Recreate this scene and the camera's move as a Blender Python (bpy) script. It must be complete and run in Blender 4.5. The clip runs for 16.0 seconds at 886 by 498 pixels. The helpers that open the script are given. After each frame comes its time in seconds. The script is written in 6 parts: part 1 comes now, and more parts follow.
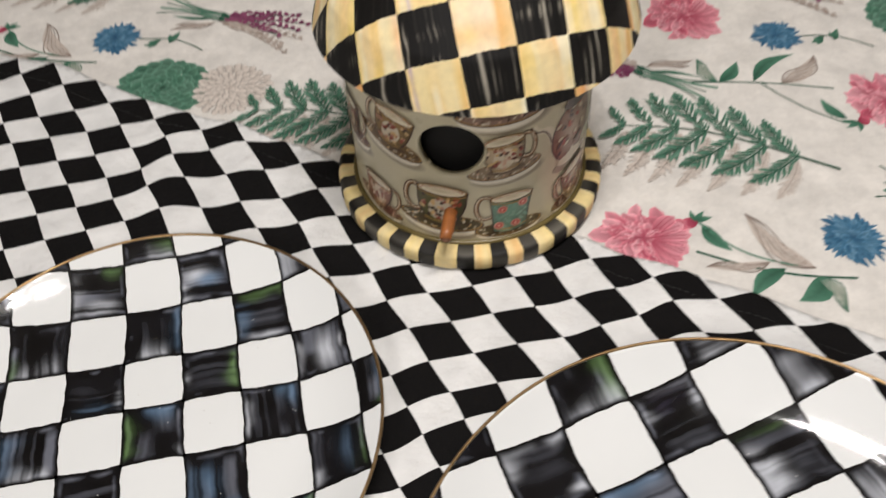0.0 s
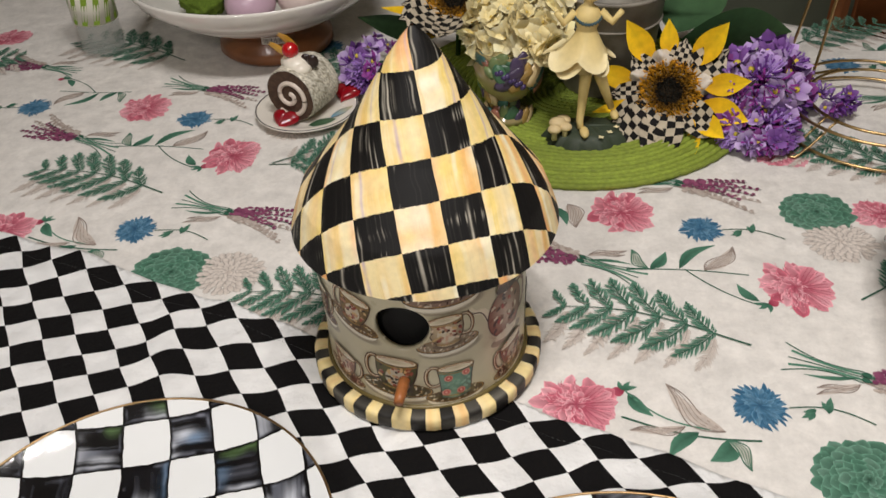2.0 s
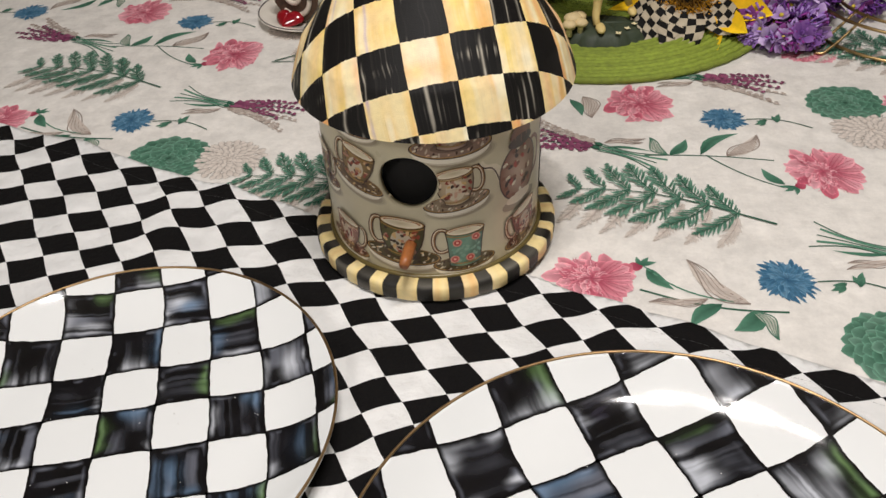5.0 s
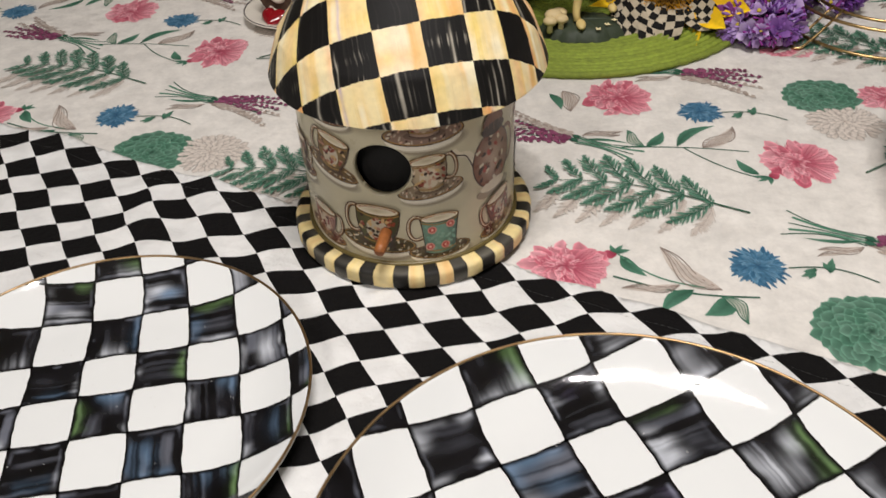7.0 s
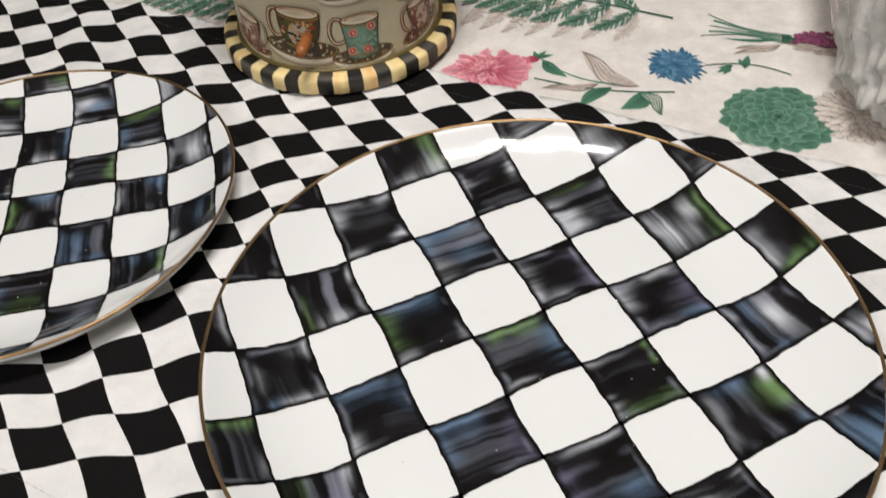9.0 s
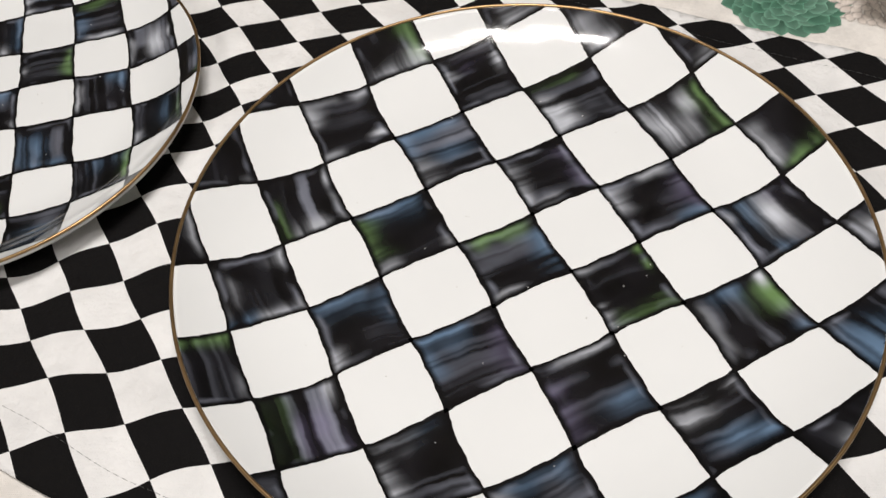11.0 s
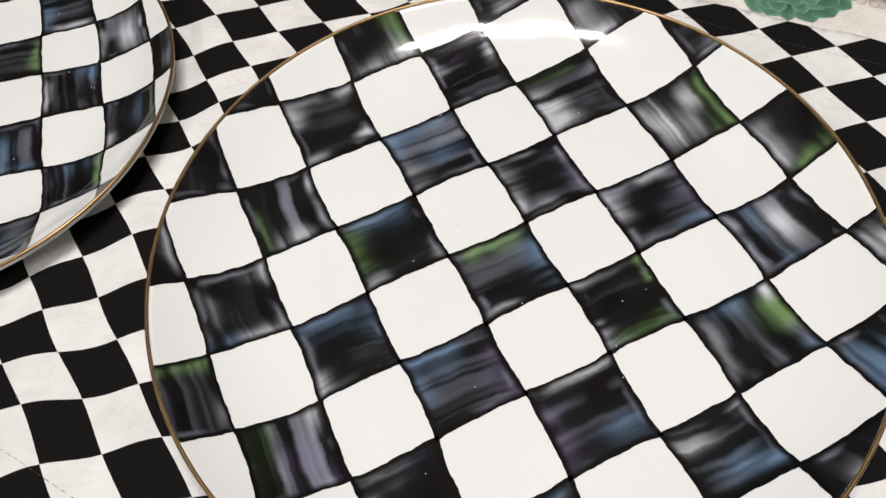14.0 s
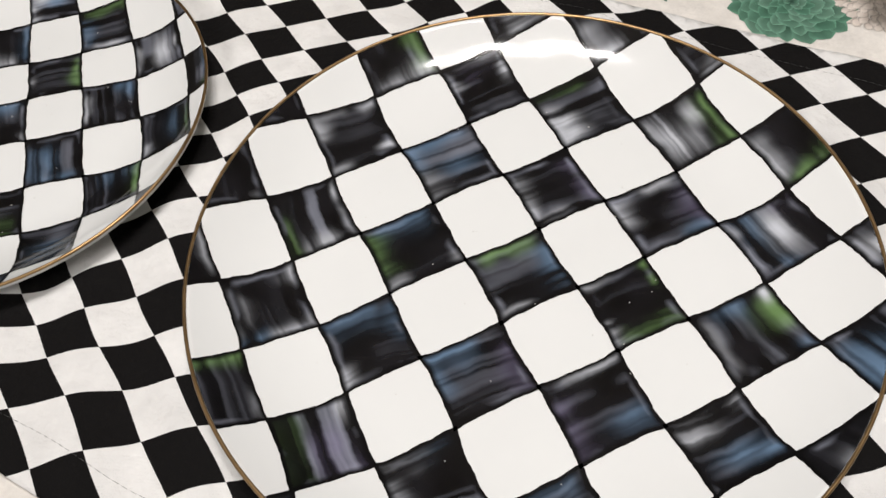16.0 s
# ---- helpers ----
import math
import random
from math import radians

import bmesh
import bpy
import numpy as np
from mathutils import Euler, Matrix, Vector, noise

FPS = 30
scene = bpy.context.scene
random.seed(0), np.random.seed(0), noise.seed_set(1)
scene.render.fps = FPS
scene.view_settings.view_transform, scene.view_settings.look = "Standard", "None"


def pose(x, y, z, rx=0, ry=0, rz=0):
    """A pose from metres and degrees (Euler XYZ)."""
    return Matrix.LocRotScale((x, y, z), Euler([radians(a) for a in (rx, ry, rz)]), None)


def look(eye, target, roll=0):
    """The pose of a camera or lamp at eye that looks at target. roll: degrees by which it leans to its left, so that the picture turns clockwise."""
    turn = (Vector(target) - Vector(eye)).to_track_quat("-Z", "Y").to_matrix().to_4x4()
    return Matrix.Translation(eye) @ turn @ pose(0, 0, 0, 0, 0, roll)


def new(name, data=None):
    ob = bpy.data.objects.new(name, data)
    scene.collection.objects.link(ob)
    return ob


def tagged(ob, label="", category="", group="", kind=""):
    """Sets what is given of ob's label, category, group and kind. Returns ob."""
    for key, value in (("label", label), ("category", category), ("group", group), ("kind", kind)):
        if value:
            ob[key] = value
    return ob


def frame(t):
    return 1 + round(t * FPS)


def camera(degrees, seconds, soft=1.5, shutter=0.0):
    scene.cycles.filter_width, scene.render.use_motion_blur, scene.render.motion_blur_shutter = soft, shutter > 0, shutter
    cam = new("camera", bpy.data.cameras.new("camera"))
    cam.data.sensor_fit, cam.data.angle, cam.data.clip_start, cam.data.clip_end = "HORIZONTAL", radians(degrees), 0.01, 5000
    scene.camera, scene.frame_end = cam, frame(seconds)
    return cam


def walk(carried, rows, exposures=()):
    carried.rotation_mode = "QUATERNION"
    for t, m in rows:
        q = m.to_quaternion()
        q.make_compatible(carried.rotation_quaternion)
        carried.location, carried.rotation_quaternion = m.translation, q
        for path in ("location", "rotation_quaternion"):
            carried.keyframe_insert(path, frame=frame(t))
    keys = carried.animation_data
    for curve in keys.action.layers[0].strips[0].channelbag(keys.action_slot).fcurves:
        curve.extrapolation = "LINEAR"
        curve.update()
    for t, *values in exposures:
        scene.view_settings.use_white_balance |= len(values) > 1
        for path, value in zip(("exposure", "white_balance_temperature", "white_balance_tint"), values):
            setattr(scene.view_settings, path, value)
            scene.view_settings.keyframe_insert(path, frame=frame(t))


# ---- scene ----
cam = camera(55.7, 16.0, soft=1.5, shutter=0.5)
EXPOSURES = [(0.0, -0.09), (0.5, -0.14), (1.0, -0.16), (1.5, -0.11), (2.0, -0.03), (2.5, -0.03), (7.5, -0.02), (8.5, -0.07), (9.5, -0.07), (12.0, -0.06), (16.0, -0.05)]
PATH = [
    (0, (0.01, 0.077, 0.394), (-0.032, 1.36, -1.14), -2.6),
    (0.5, (0.046, 0.035, 0.43), (-0.048, 1.438, -0.992), -4.0),
    (1, (0.052, 0.022, 0.454), (-0.048, 1.509, -0.88), -3.8),
    (1.5, (0.052, 0.021, 0.462), (-0.03, 1.563, -0.809), -3.1),
    (2, (0.052, 0.016, 0.454), (-0.019, 1.585, -0.783), -2.8),
    (2.5, (0.047, 0.003, 0.434), (-0.012, 1.571, -0.805), -2.6),
    (3, (0.04, -0.003, 0.41), (-0.022, 1.544, -0.855), -2.6),
    (3.5, (0.047, -0.007, 0.388), (-0.032, 1.53, -0.889), -2.7),
    (4, (0.049, -0.008, 0.375), (-0.038, 1.527, -0.904), -2.8),
    (6.5, (0.055, -0.014, 0.372), (-0.04, 1.542, -0.881), -3.0),
    (7, (0.064, -0.022, 0.368), (-0.023, 1.531, -0.889), -3.0),
    (7.5, (0.073, -0.043, 0.36), (0.001, 1.49, -0.923), -3.1),
    (8, (0.084, -0.061, 0.347), (0.021, 1.432, -0.983), -3.4),
    (8.5, (0.095, -0.072, 0.337), (0.036, 1.373, -1.045), -3.8),
    (9, (0.102, -0.077, 0.331), (0.043, 1.314, -1.105), -4.2),
    (9.5, (0.111, -0.08, 0.323), (0.055, 1.257, -1.164), -4.5),
    (12, (0.103, -0.027, 0.319), (0.055, 1.063, -1.357), -5.6),
    (12.5, (0.109, -0.019, 0.317), (0.065, 1.05, -1.373), -5.9),
    (13, (0.11, -0.017, 0.319), (0.07, 1.045, -1.375), -5.9),
    (13.5, (0.109, -0.016, 0.321), (0.071, 1.046, -1.373), -5.6),
    (14, (0.11, -0.02, 0.321), (0.059, 1.052, -1.366), -5.9),
    (14.5, (0.112, -0.025, 0.326), (0.066, 1.048, -1.362), -5.5),
    (15, (0.114, -0.029, 0.328), (0.056, 1.057, -1.35), -5.9),
    (15.5, (0.11, -0.036, 0.332), (0.05, 1.068, -1.335), -5.9),
    (16, (0.105, -0.039, 0.337), (0.041, 1.075, -1.322), -6.0),
]
walk(cam, [(t, look(eye, target, roll)) for t, eye, target, roll in PATH], EXPOSURES)

# ---- light ----
world = bpy.data.worlds.new("world")
scene.world = world
world.use_nodes = True
world.node_tree.nodes["Background"].inputs["Color"].default_value = (1.0, 0.95, 0.92, 1)
world.node_tree.nodes["Background"].inputs["Strength"].default_value = 0.10


def bulb(name, x, y, z, watts, size):
    """The light of one frosted bulb over the table; also makes the added fill."""
    data = bpy.data.lights.new(name, "AREA")
    data.shape, data.size, data.size_y, data.energy, data.color = "RECTANGLE", size[0], size[1], watts, (1.0, 0.955, 0.93)
    ob = new(name, data)
    ob.matrix_world = pose(x, y, z)
    return ob


LAMP = Vector((0.15, 0.155, 1.37))
for bx, by in ((-0.174, 0.013), (-0.094, -0.067), (0.0, 0.027), (0.094, -0.054), (0.188, 0.04)):
    bulb("bulb_light", LAMP.x + bx, LAMP.y + by, LAMP.z, 3.30, (0.094, 0.04))
# fill light added behind the camera to brighten the fronts; no known source
back = bulb("added_fill_light", -0.55, -0.85, 1.25, 8.8, (0.35, 0.35))
back.matrix_world = look((-0.55, -0.85, 1.25), (0.0, 0.6, 0.0))

# ---- tools for building ----
def lin(r, g, b):
    """A linear colour from 0..255 display values."""
    return tuple(((c / 255 + 0.055) / 1.055) ** 2.4 if c > 10 else c / 255 / 12.92 for c in (r, g, b))


class Acc:
    """Gathers grids of vertices with a colour each, for one mesh."""

    def __init__(self):
        self.v, self.c, self.f, self.n = [], [], [], 0

    def grid(self, p, col, wrap=False, flip=False):
        p = np.asarray(p, float)
        n, m = p.shape[:2]
        col = np.broadcast_to(np.asarray(col, float), (n, m, 3))
        idx = np.arange(n * m).reshape(n, m) + self.n
        if wrap:
            idx = np.concatenate([idx, idx[:, :1]], 1)
        a, b, c, d = idx[:-1, :-1], idx[1:, :-1], idx[1:, 1:], idx[:-1, 1:]
        q = np.stack([a, d, c, b] if flip else [a, b, c, d], -1).reshape(-1, 4)
        self.v.append(p.reshape(-1, 3)), self.c.append(col.reshape(-1, 3)), self.f.append(q)
        self.n += n * m
        return self

    def blob(self, centre, size, col, n=8, turn=None, jitter=0.0, rng=None):
        """An ellipsoid."""
        a, b = np.meshgrid(np.linspace(0, np.pi, n), np.linspace(0, 2 * np.pi, 2 * n, endpoint=False), indexing="ij")
        p = np.stack([np.sin(a) * np.cos(b), np.sin(a) * np.sin(b), np.cos(a)], -1)
        if jitter:
            p = p * (1 + jitter * (rng.random(p.shape[:2]) - 0.5))[..., None]
        p = p * np.asarray(size, float)
        if turn is not None:
            p = p @ np.array(turn).T
        return self.grid(p + np.asarray(centre, float), col, wrap=True)

    def tube(self, pts, radius, col, sides=8, closed=False, caps=True):
        """A round rod along points; radius may vary along it."""
        pts = np.asarray(pts, float)
        rad = np.broadcast_to(np.asarray(radius, float), len(pts))
        tan = np.gradient(pts, axis=0)
        if closed:
            tan = np.roll(pts, -1, 0) - np.roll(pts, 1, 0)
        tan /= np.linalg.norm(tan, axis=1, keepdims=True) + 1e-12
        up = np.array([0.0, 0, 1]) if abs(tan[:, 2]).mean() < 0.8 else np.array([0.0, 1, 0])
        side = np.cross(tan, up)
        side /= np.linalg.norm(side, axis=1, keepdims=True) + 1e-12
        above = np.cross(side, tan)
        ang = np.linspace(0, 2 * np.pi, sides, endpoint=False)
        ring = pts[:, None] + rad[:, None, None] * (np.cos(ang)[None, :, None] * side[:, None] + np.sin(ang)[None, :, None] * above[:, None])
        if closed:
            ring = np.concatenate([ring, ring[:1]], 0)
        elif caps:
            ring = np.concatenate([np.repeat(pts[:1, None], sides, 1), ring, np.repeat(pts[-1:, None], sides, 1)], 0)
        return self.grid(ring, col, wrap=True, flip=True)

    def lathe(self, profile, col, at=(0, 0, 0), sides=64):
        """A turned body from (radius, height) pairs; col may be one colour or one for each pair."""
        pr = np.asarray(profile, float)
        ang = np.linspace(0, 2 * np.pi, sides, endpoint=False)
        p = np.stack([pr[:, :1] * np.cos(ang), pr[:, :1] * np.sin(ang), np.repeat(pr[:, 1:2], sides, 1)], -1) + np.asarray(at, float)
        c = np.asarray(col, float)
        c = np.repeat(c[:, None], sides, 1) if c.ndim == 2 else c
        return self.grid(p, c, wrap=True, flip=True)

    def petal(self, base, along, across, length, width, col0, col1, curl=0.3, n=7, tip=0.9, cup=0.25, vein=0.0):
        """A petal or leaf with a rounded middle, that curls along its normal."""
        along, across = np.asarray(along, float), np.asarray(across, float)
        along = along / np.linalg.norm(along)
        across = across - along * (across @ along)
        across = across / np.linalg.norm(across)
        nor = np.cross(across, along)
        t = np.linspace(0, 1, n)
        w = width / 2 * np.maximum(np.sin(np.pi * np.clip(t, 0, 1) ** tip), 0.02)
        s = np.linspace(-1, 1, 5)
        p = np.asarray(base, float) + (t * length)[:, None, None] * along + (w[:, None] * s)[..., None] * across
        p = p + ((curl * length * t**2)[:, None] - cup * w[:, None] * (1 - s**2))[..., None] * nor
        c = np.asarray(col0)[None] * (1 - t)[:, None] + np.asarray(col1)[None] * t[:, None]
        c = np.repeat(c[:, None], 5, 1) * (1 - vein * np.array([0, 0, 1, 0, 0]))[None, :, None]
        return self.grid(p, c)

    def mesh(self, name, smooth=True):
        me = bpy.data.meshes.new(name)
        v, c, f = np.concatenate(self.v), np.concatenate(self.c), np.concatenate(self.f)
        me.vertices.add(len(v)), me.loops.add(4 * len(f)), me.polygons.add(len(f))
        me.vertices.foreach_set("co", v.ravel().astype(np.float32))
        me.loops.foreach_set("vertex_index", f.ravel().astype(np.int32))
        me.polygons.foreach_set("loop_start", np.arange(0, 4 * len(f), 4, dtype=np.int32))
        me.polygons.foreach_set("use_smooth", np.full(len(f), smooth))
        at = me.color_attributes.new("paint", "FLOAT_COLOR", "POINT")
        at.data.foreach_set("color", np.c_[c, np.ones(len(c))].ravel().astype(np.float32))
        me.update(calc_edges=True)
        me.validate()
        return me


def part(name, acc, material, parent=None, label="", smooth=True):
    """One mesh object from an Acc or a bmesh, under a thing or under a part."""
    if isinstance(acc, Acc):
        me = acc.mesh(name, smooth)
    else:
        me = bpy.data.meshes.new(name)
        acc.to_mesh(me)
        acc.free()
        for poly in me.polygons:
            poly.use_smooth = smooth
    me.materials.append(material)
    ob = new(name, me)
    ob.parent = parent
    if label:
        tagged(ob, label)
    return ob


def thing(name, label, category, at=(0, 0, 0), group="", kind=""):
    """An Empty at the base of a thing, that carries its parts."""
    ob = new(name)
    ob.empty_display_size = 0.02
    ob.location = at
    return tagged(ob, label, category, group, kind)


def solid(ob, depth, offset=-1.0):
    """Gives a sheet its thickness."""
    m = ob.modifiers.new("thickness", "SOLIDIFY")
    m.thickness, m.offset = depth, offset
    return ob


def ripple(x, y, k, seed=0.0):
    """A smooth, uneven wave between -1 and 1, of about k metres."""
    x, y = np.asarray(x) / k * 2 * np.pi, np.asarray(y) / k * 2 * np.pi
    return (np.sin(0.9 * x + 0.5 * y + seed) + np.sin(-0.45 * x + 0.95 * y + 1.7 * seed + 1) + np.sin(0.3 * x - 1.3 * y + 0.6 * seed + 2.4) + np.sin(1.25 * x + 0.2 * y + 2.9 * seed)) / 4


def knots(rng, s, n):
    """Smooth random values in 0..1 along s in 0..1."""
    y, q = rng.random(n + 1), np.clip(s, 0, 1) * n
    i = np.minimum(q.astype(int), n - 1)
    f = q - i
    f = f * f * (3 - 2 * f)
    return y[i] * (1 - f) + y[i + 1] * f


def mix(a, b, k):
    k = np.clip(np.asarray(k), 0, 1)[..., None]
    return np.asarray(a) * (1 - k) + np.asarray(b) * k

# ---- materials ----
def paint(name, rough=0.5, metal=0.0, colour=None, grain=0.0, grain_size=0.002, spots=0.06, spot_size=0.03, coat=0.0, specular=0.5, sheen=0.0, alpha=1.0, transmission=0.0):
    """A surface whose colour is its own or the mesh's painted one, with uneven tone, gloss and a fine relief."""
    m = bpy.data.materials.new(name)
    m.use_nodes = True
    nt = m.node_tree
    bsdf = nt.nodes["Principled BSDF"]
    bsdf.inputs["Roughness"].default_value = rough
    bsdf.inputs["Metallic"].default_value = metal
    bsdf.inputs["Coat Weight"].default_value = coat
    bsdf.inputs["Coat Roughness"].default_value = 0.04
    bsdf.inputs["Specular IOR Level"].default_value = specular
    bsdf.inputs["Sheen Weight"].default_value = sheen
    bsdf.inputs["Alpha"].default_value = alpha
    bsdf.inputs["Transmission Weight"].default_value = transmission
    coord = nt.nodes.new("ShaderNodeTexCoord")
    if colour is None:
        src = nt.nodes.new("ShaderNodeAttribute")
        src.attribute_name = "paint"
        out = src.outputs["Color"]
    else:
        src = nt.nodes.new("ShaderNodeRGB")
        src.outputs[0].default_value = (*colour, 1)
        out = src.outputs[0]
    tone = nt.nodes.new("ShaderNodeTexNoise")
    tone.inputs["Scale"].default_value, tone.inputs["Detail"].default_value = 1 / spot_size, 5
    nt.links.new(coord.outputs["Object"], tone.inputs["Vector"])
    level = nt.nodes.new("ShaderNodeMapRange")
    level.inputs["From Min"].default_value, level.inputs["From Max"].default_value = 0.3, 0.7
    level.inputs["To Min"].default_value, level.inputs["To Max"].default_value = 1 - spots, 1 + spots
    nt.links.new(tone.outputs["Fac"], level.inputs["Value"])
    mul = nt.nodes.new("ShaderNodeVectorMath")
    mul.operation = "SCALE"
    nt.links.new(out, mul.inputs[0])
    nt.links.new(level.outputs[0], mul.inputs["Scale"])
    nt.links.new(mul.outputs[0], bsdf.inputs["Base Color"])
    gloss = nt.nodes.new("ShaderNodeMapRange")
    gloss.inputs["To Min"].default_value, gloss.inputs["To Max"].default_value = max(rough - 0.06, 0.01), rough + 0.06
    nt.links.new(tone.outputs["Fac"], gloss.inputs["Value"])
    nt.links.new(gloss.outputs[0], bsdf.inputs["Roughness"])
    if grain:
        fine = nt.nodes.new("ShaderNodeTexNoise")
        fine.inputs["Scale"].default_value, fine.inputs["Detail"].default_value = 1 / grain_size, 3
        nt.links.new(coord.outputs["Object"], fine.inputs["Vector"])
        bump = nt.nodes.new("ShaderNodeBump")
        bump.inputs["Strength"].default_value, bump.inputs["Distance"].default_value = grain, grain_size / 3
        nt.links.new(fine.outputs["Fac"], bump.inputs["Height"])
        nt.links.new(bump.outputs[0], bsdf.inputs["Normal"])
    return m


def woven(name, colour=None, pitch=0.0006, rough=0.9, crease=0.85):
    """Cotton: two crossed sets of threads in relief, a few slubs, a soft mottling."""
    m = paint(name, rough, colour=colour, spots=0.085, spot_size=0.024, specular=0.12)
    nt = m.node_tree
    bsdf, coord = nt.nodes["Principled BSDF"], next(n for n in nt.nodes if n.type == "TEX_COORD")
    heights = []
    for axis in ("X", "Y"):
        w = nt.nodes.new("ShaderNodeTexWave")
        w.bands_direction = axis
        w.inputs["Scale"].default_value = 0.314 / pitch
        w.inputs["Distortion"].default_value = 1.5
        nt.links.new(coord.outputs["Object"], w.inputs["Vector"])
        heights.append(w.outputs["Fac"])
    add = nt.nodes.new("ShaderNodeMath")
    nt.links.new(heights[0], add.inputs[0])
    nt.links.new(heights[1], add.inputs[1])
    bump = nt.nodes.new("ShaderNodeBump")
    bump.inputs["Strength"].default_value, bump.inputs["Distance"].default_value = 0.35, 0.0002
    nt.links.new(add.outputs[0], bump.inputs["Height"])
    wrinkle = nt.nodes.new("ShaderNodeTexNoise")
    wrinkle.inputs["Scale"].default_value, wrinkle.inputs["Detail"].default_value = 55, 5
    nt.links.new(coord.outputs["Object"], wrinkle.inputs["Vector"])
    soft = nt.nodes.new("ShaderNodeBump")
    soft.inputs["Strength"].default_value, soft.inputs["Distance"].default_value = crease, 0.006
    nt.links.new(wrinkle.outputs["Fac"], soft.inputs["Height"])
    nt.links.new(bump.outputs[0], soft.inputs["Normal"])
    nt.links.new(soft.outputs[0], bsdf.inputs["Normal"])
    return m


WHITE_COTTON = woven("white_cotton", (0.778, 0.772, 0.758))
BLACK_COTTON = woven("black_cotton", (0.0065, 0.0060, 0.0060))
CLOTH = woven("natural_cotton", (0.735, 0.702, 0.655), 0.0008, crease=0.40)


def mottle(m, size, low, high, seed):
    """Uneven grey blotches in the ground of a printed cloth."""
    nt = m.node_tree
    bsdf, coord = nt.nodes["Principled BSDF"], next(n for n in nt.nodes if n.type == "TEX_COORD")
    old = bsdf.inputs["Base Color"].links[0].from_socket
    noise = nt.nodes.new("ShaderNodeTexNoise")
    noise.noise_dimensions = "4D"
    noise.inputs["W"].default_value = seed
    noise.inputs["Scale"].default_value, noise.inputs["Detail"].default_value, noise.inputs["Roughness"].default_value = 1 / size, 6, 0.68
    nt.links.new(coord.outputs["Object"], noise.inputs["Vector"])
    ramp = nt.nodes.new("ShaderNodeMapRange")
    ramp.interpolation_type = "SMOOTHSTEP"
    ramp.inputs["From Min"].default_value, ramp.inputs["From Max"].default_value = 0.36, 0.60
    ramp.inputs["To Min"].default_value, ramp.inputs["To Max"].default_value = low, high
    nt.links.new(noise.outputs["Fac"], ramp.inputs["Value"])
    mul = nt.nodes.new("ShaderNodeVectorMath")
    mul.operation = "SCALE"
    nt.links.new(old, mul.inputs[0])
    nt.links.new(ramp.outputs[0], mul.inputs["Scale"])
    nt.links.new(mul.outputs[0], bsdf.inputs["Base Color"])


mottle(CLOTH, 0.016, 0.935, 1.03, 2.0)
mottle(CLOTH, 0.0045, 0.965, 1.02, 5.0)
PRINT = paint("textile_print", 0.9, grain=0.2, grain_size=0.0012, spots=0.10, spot_size=0.004, specular=0.15)
GLAZE = paint("white_glaze", 0.07, colour=(0.808, 0.820, 0.812), spots=0.015, spot_size=0.05, coat=0.3)
GLAZE_PAINT = paint("painted_glaze", 0.07, spots=0.05, spot_size=0.01)
GOLD = paint("gold_lustre", 0.36, 1.0, (0.40, 0.26, 0.125), spots=0.1, spot_size=0.01)
BRASS = paint("brass_wire", 0.32, 1.0, (0.48, 0.33, 0.15), spots=0.15, spot_size=0.01)
ROOF_PAINT = paint("brushed_enamel", 0.56, grain=1.0, grain_size=0.0006, spots=0.08, spot_size=0.005, specular=0.28)
PAPER = paint("varnished_paper", 0.30, grain=0.15, grain_size=0.003, spots=0.06, spot_size=0.02, coat=0.05)
# near-black colour that stands for the shade behind the flight hole
HOLE_SHADE = paint("hole_shade_black", 0.8, colour=(0.004, 0.0035, 0.003), grain=0.3, spots=0.2)
DOWEL = paint("stained_dowel", 0.4, colour=(0.32, 0.11, 0.03), grain=0.4, grain_size=0.002, spots=0.25, spot_size=0.006)
MATTE = paint("matte_paint", 0.6, grain=0.3, grain_size=0.002, spots=0.08, spot_size=0.01)
SATIN = paint("satin_paint", 0.3, grain=0.15, grain_size=0.002, spots=0.06, spot_size=0.01)
SHINY = paint("shiny_paint", 0.1, spots=0.05, coat=0.5)
PETAL = paint("silk_petal", 0.75, grain=0.4, grain_size=0.0015, spots=0.12, spot_size=0.008, specular=0.25)
STRAW = paint("woven_straw", 0.75, grain=0.9, grain_size=0.0012, spots=0.18, spot_size=0.004)
CRUMB = paint("crumb_coating", 0.9, grain=1.0, grain_size=0.002, spots=0.2, spot_size=0.002)
WOOD = paint("varnished_wood", 0.35, colour=(0.23, 0.085, 0.03), grain=0.2, grain_size=0.004, spots=0.25, spot_size=0.04, coat=0.2)
STONE = paint("grey_metal_pail", 0.5, colour=(0.25, 0.225, 0.185), grain=0.4, grain_size=0.004, spots=0.3, spot_size=0.02)
WALL = paint("painted_plaster", 0.85, colour=(0.20, 0.23, 0.17), grain=0.3, grain_size=0.004, spots=0.04, spot_size=0.2)
CEIL = paint("ceiling_paint", 0.9, colour=(0.75, 0.72, 0.66), grain=0.3, grain_size=0.004, spots=0.03, spot_size=0.3)
FLOOR = paint("floor_boards", 0.45, colour=(0.22, 0.12, 0.06), grain=0.2, spots=0.3, spot_size=0.15)
GLASS = paint("clear_glass", 0.04, colour=(0.80, 0.84, 0.80), spots=0.0, alpha=0.16, coat=1.0)
WRAP = paint("bubble_wrap_film", 0.09, colour=(0.74, 0.73, 0.70), spots=0.2, spot_size=0.02, coat=1.0, alpha=0.62, grain=1.0, grain_size=0.006)

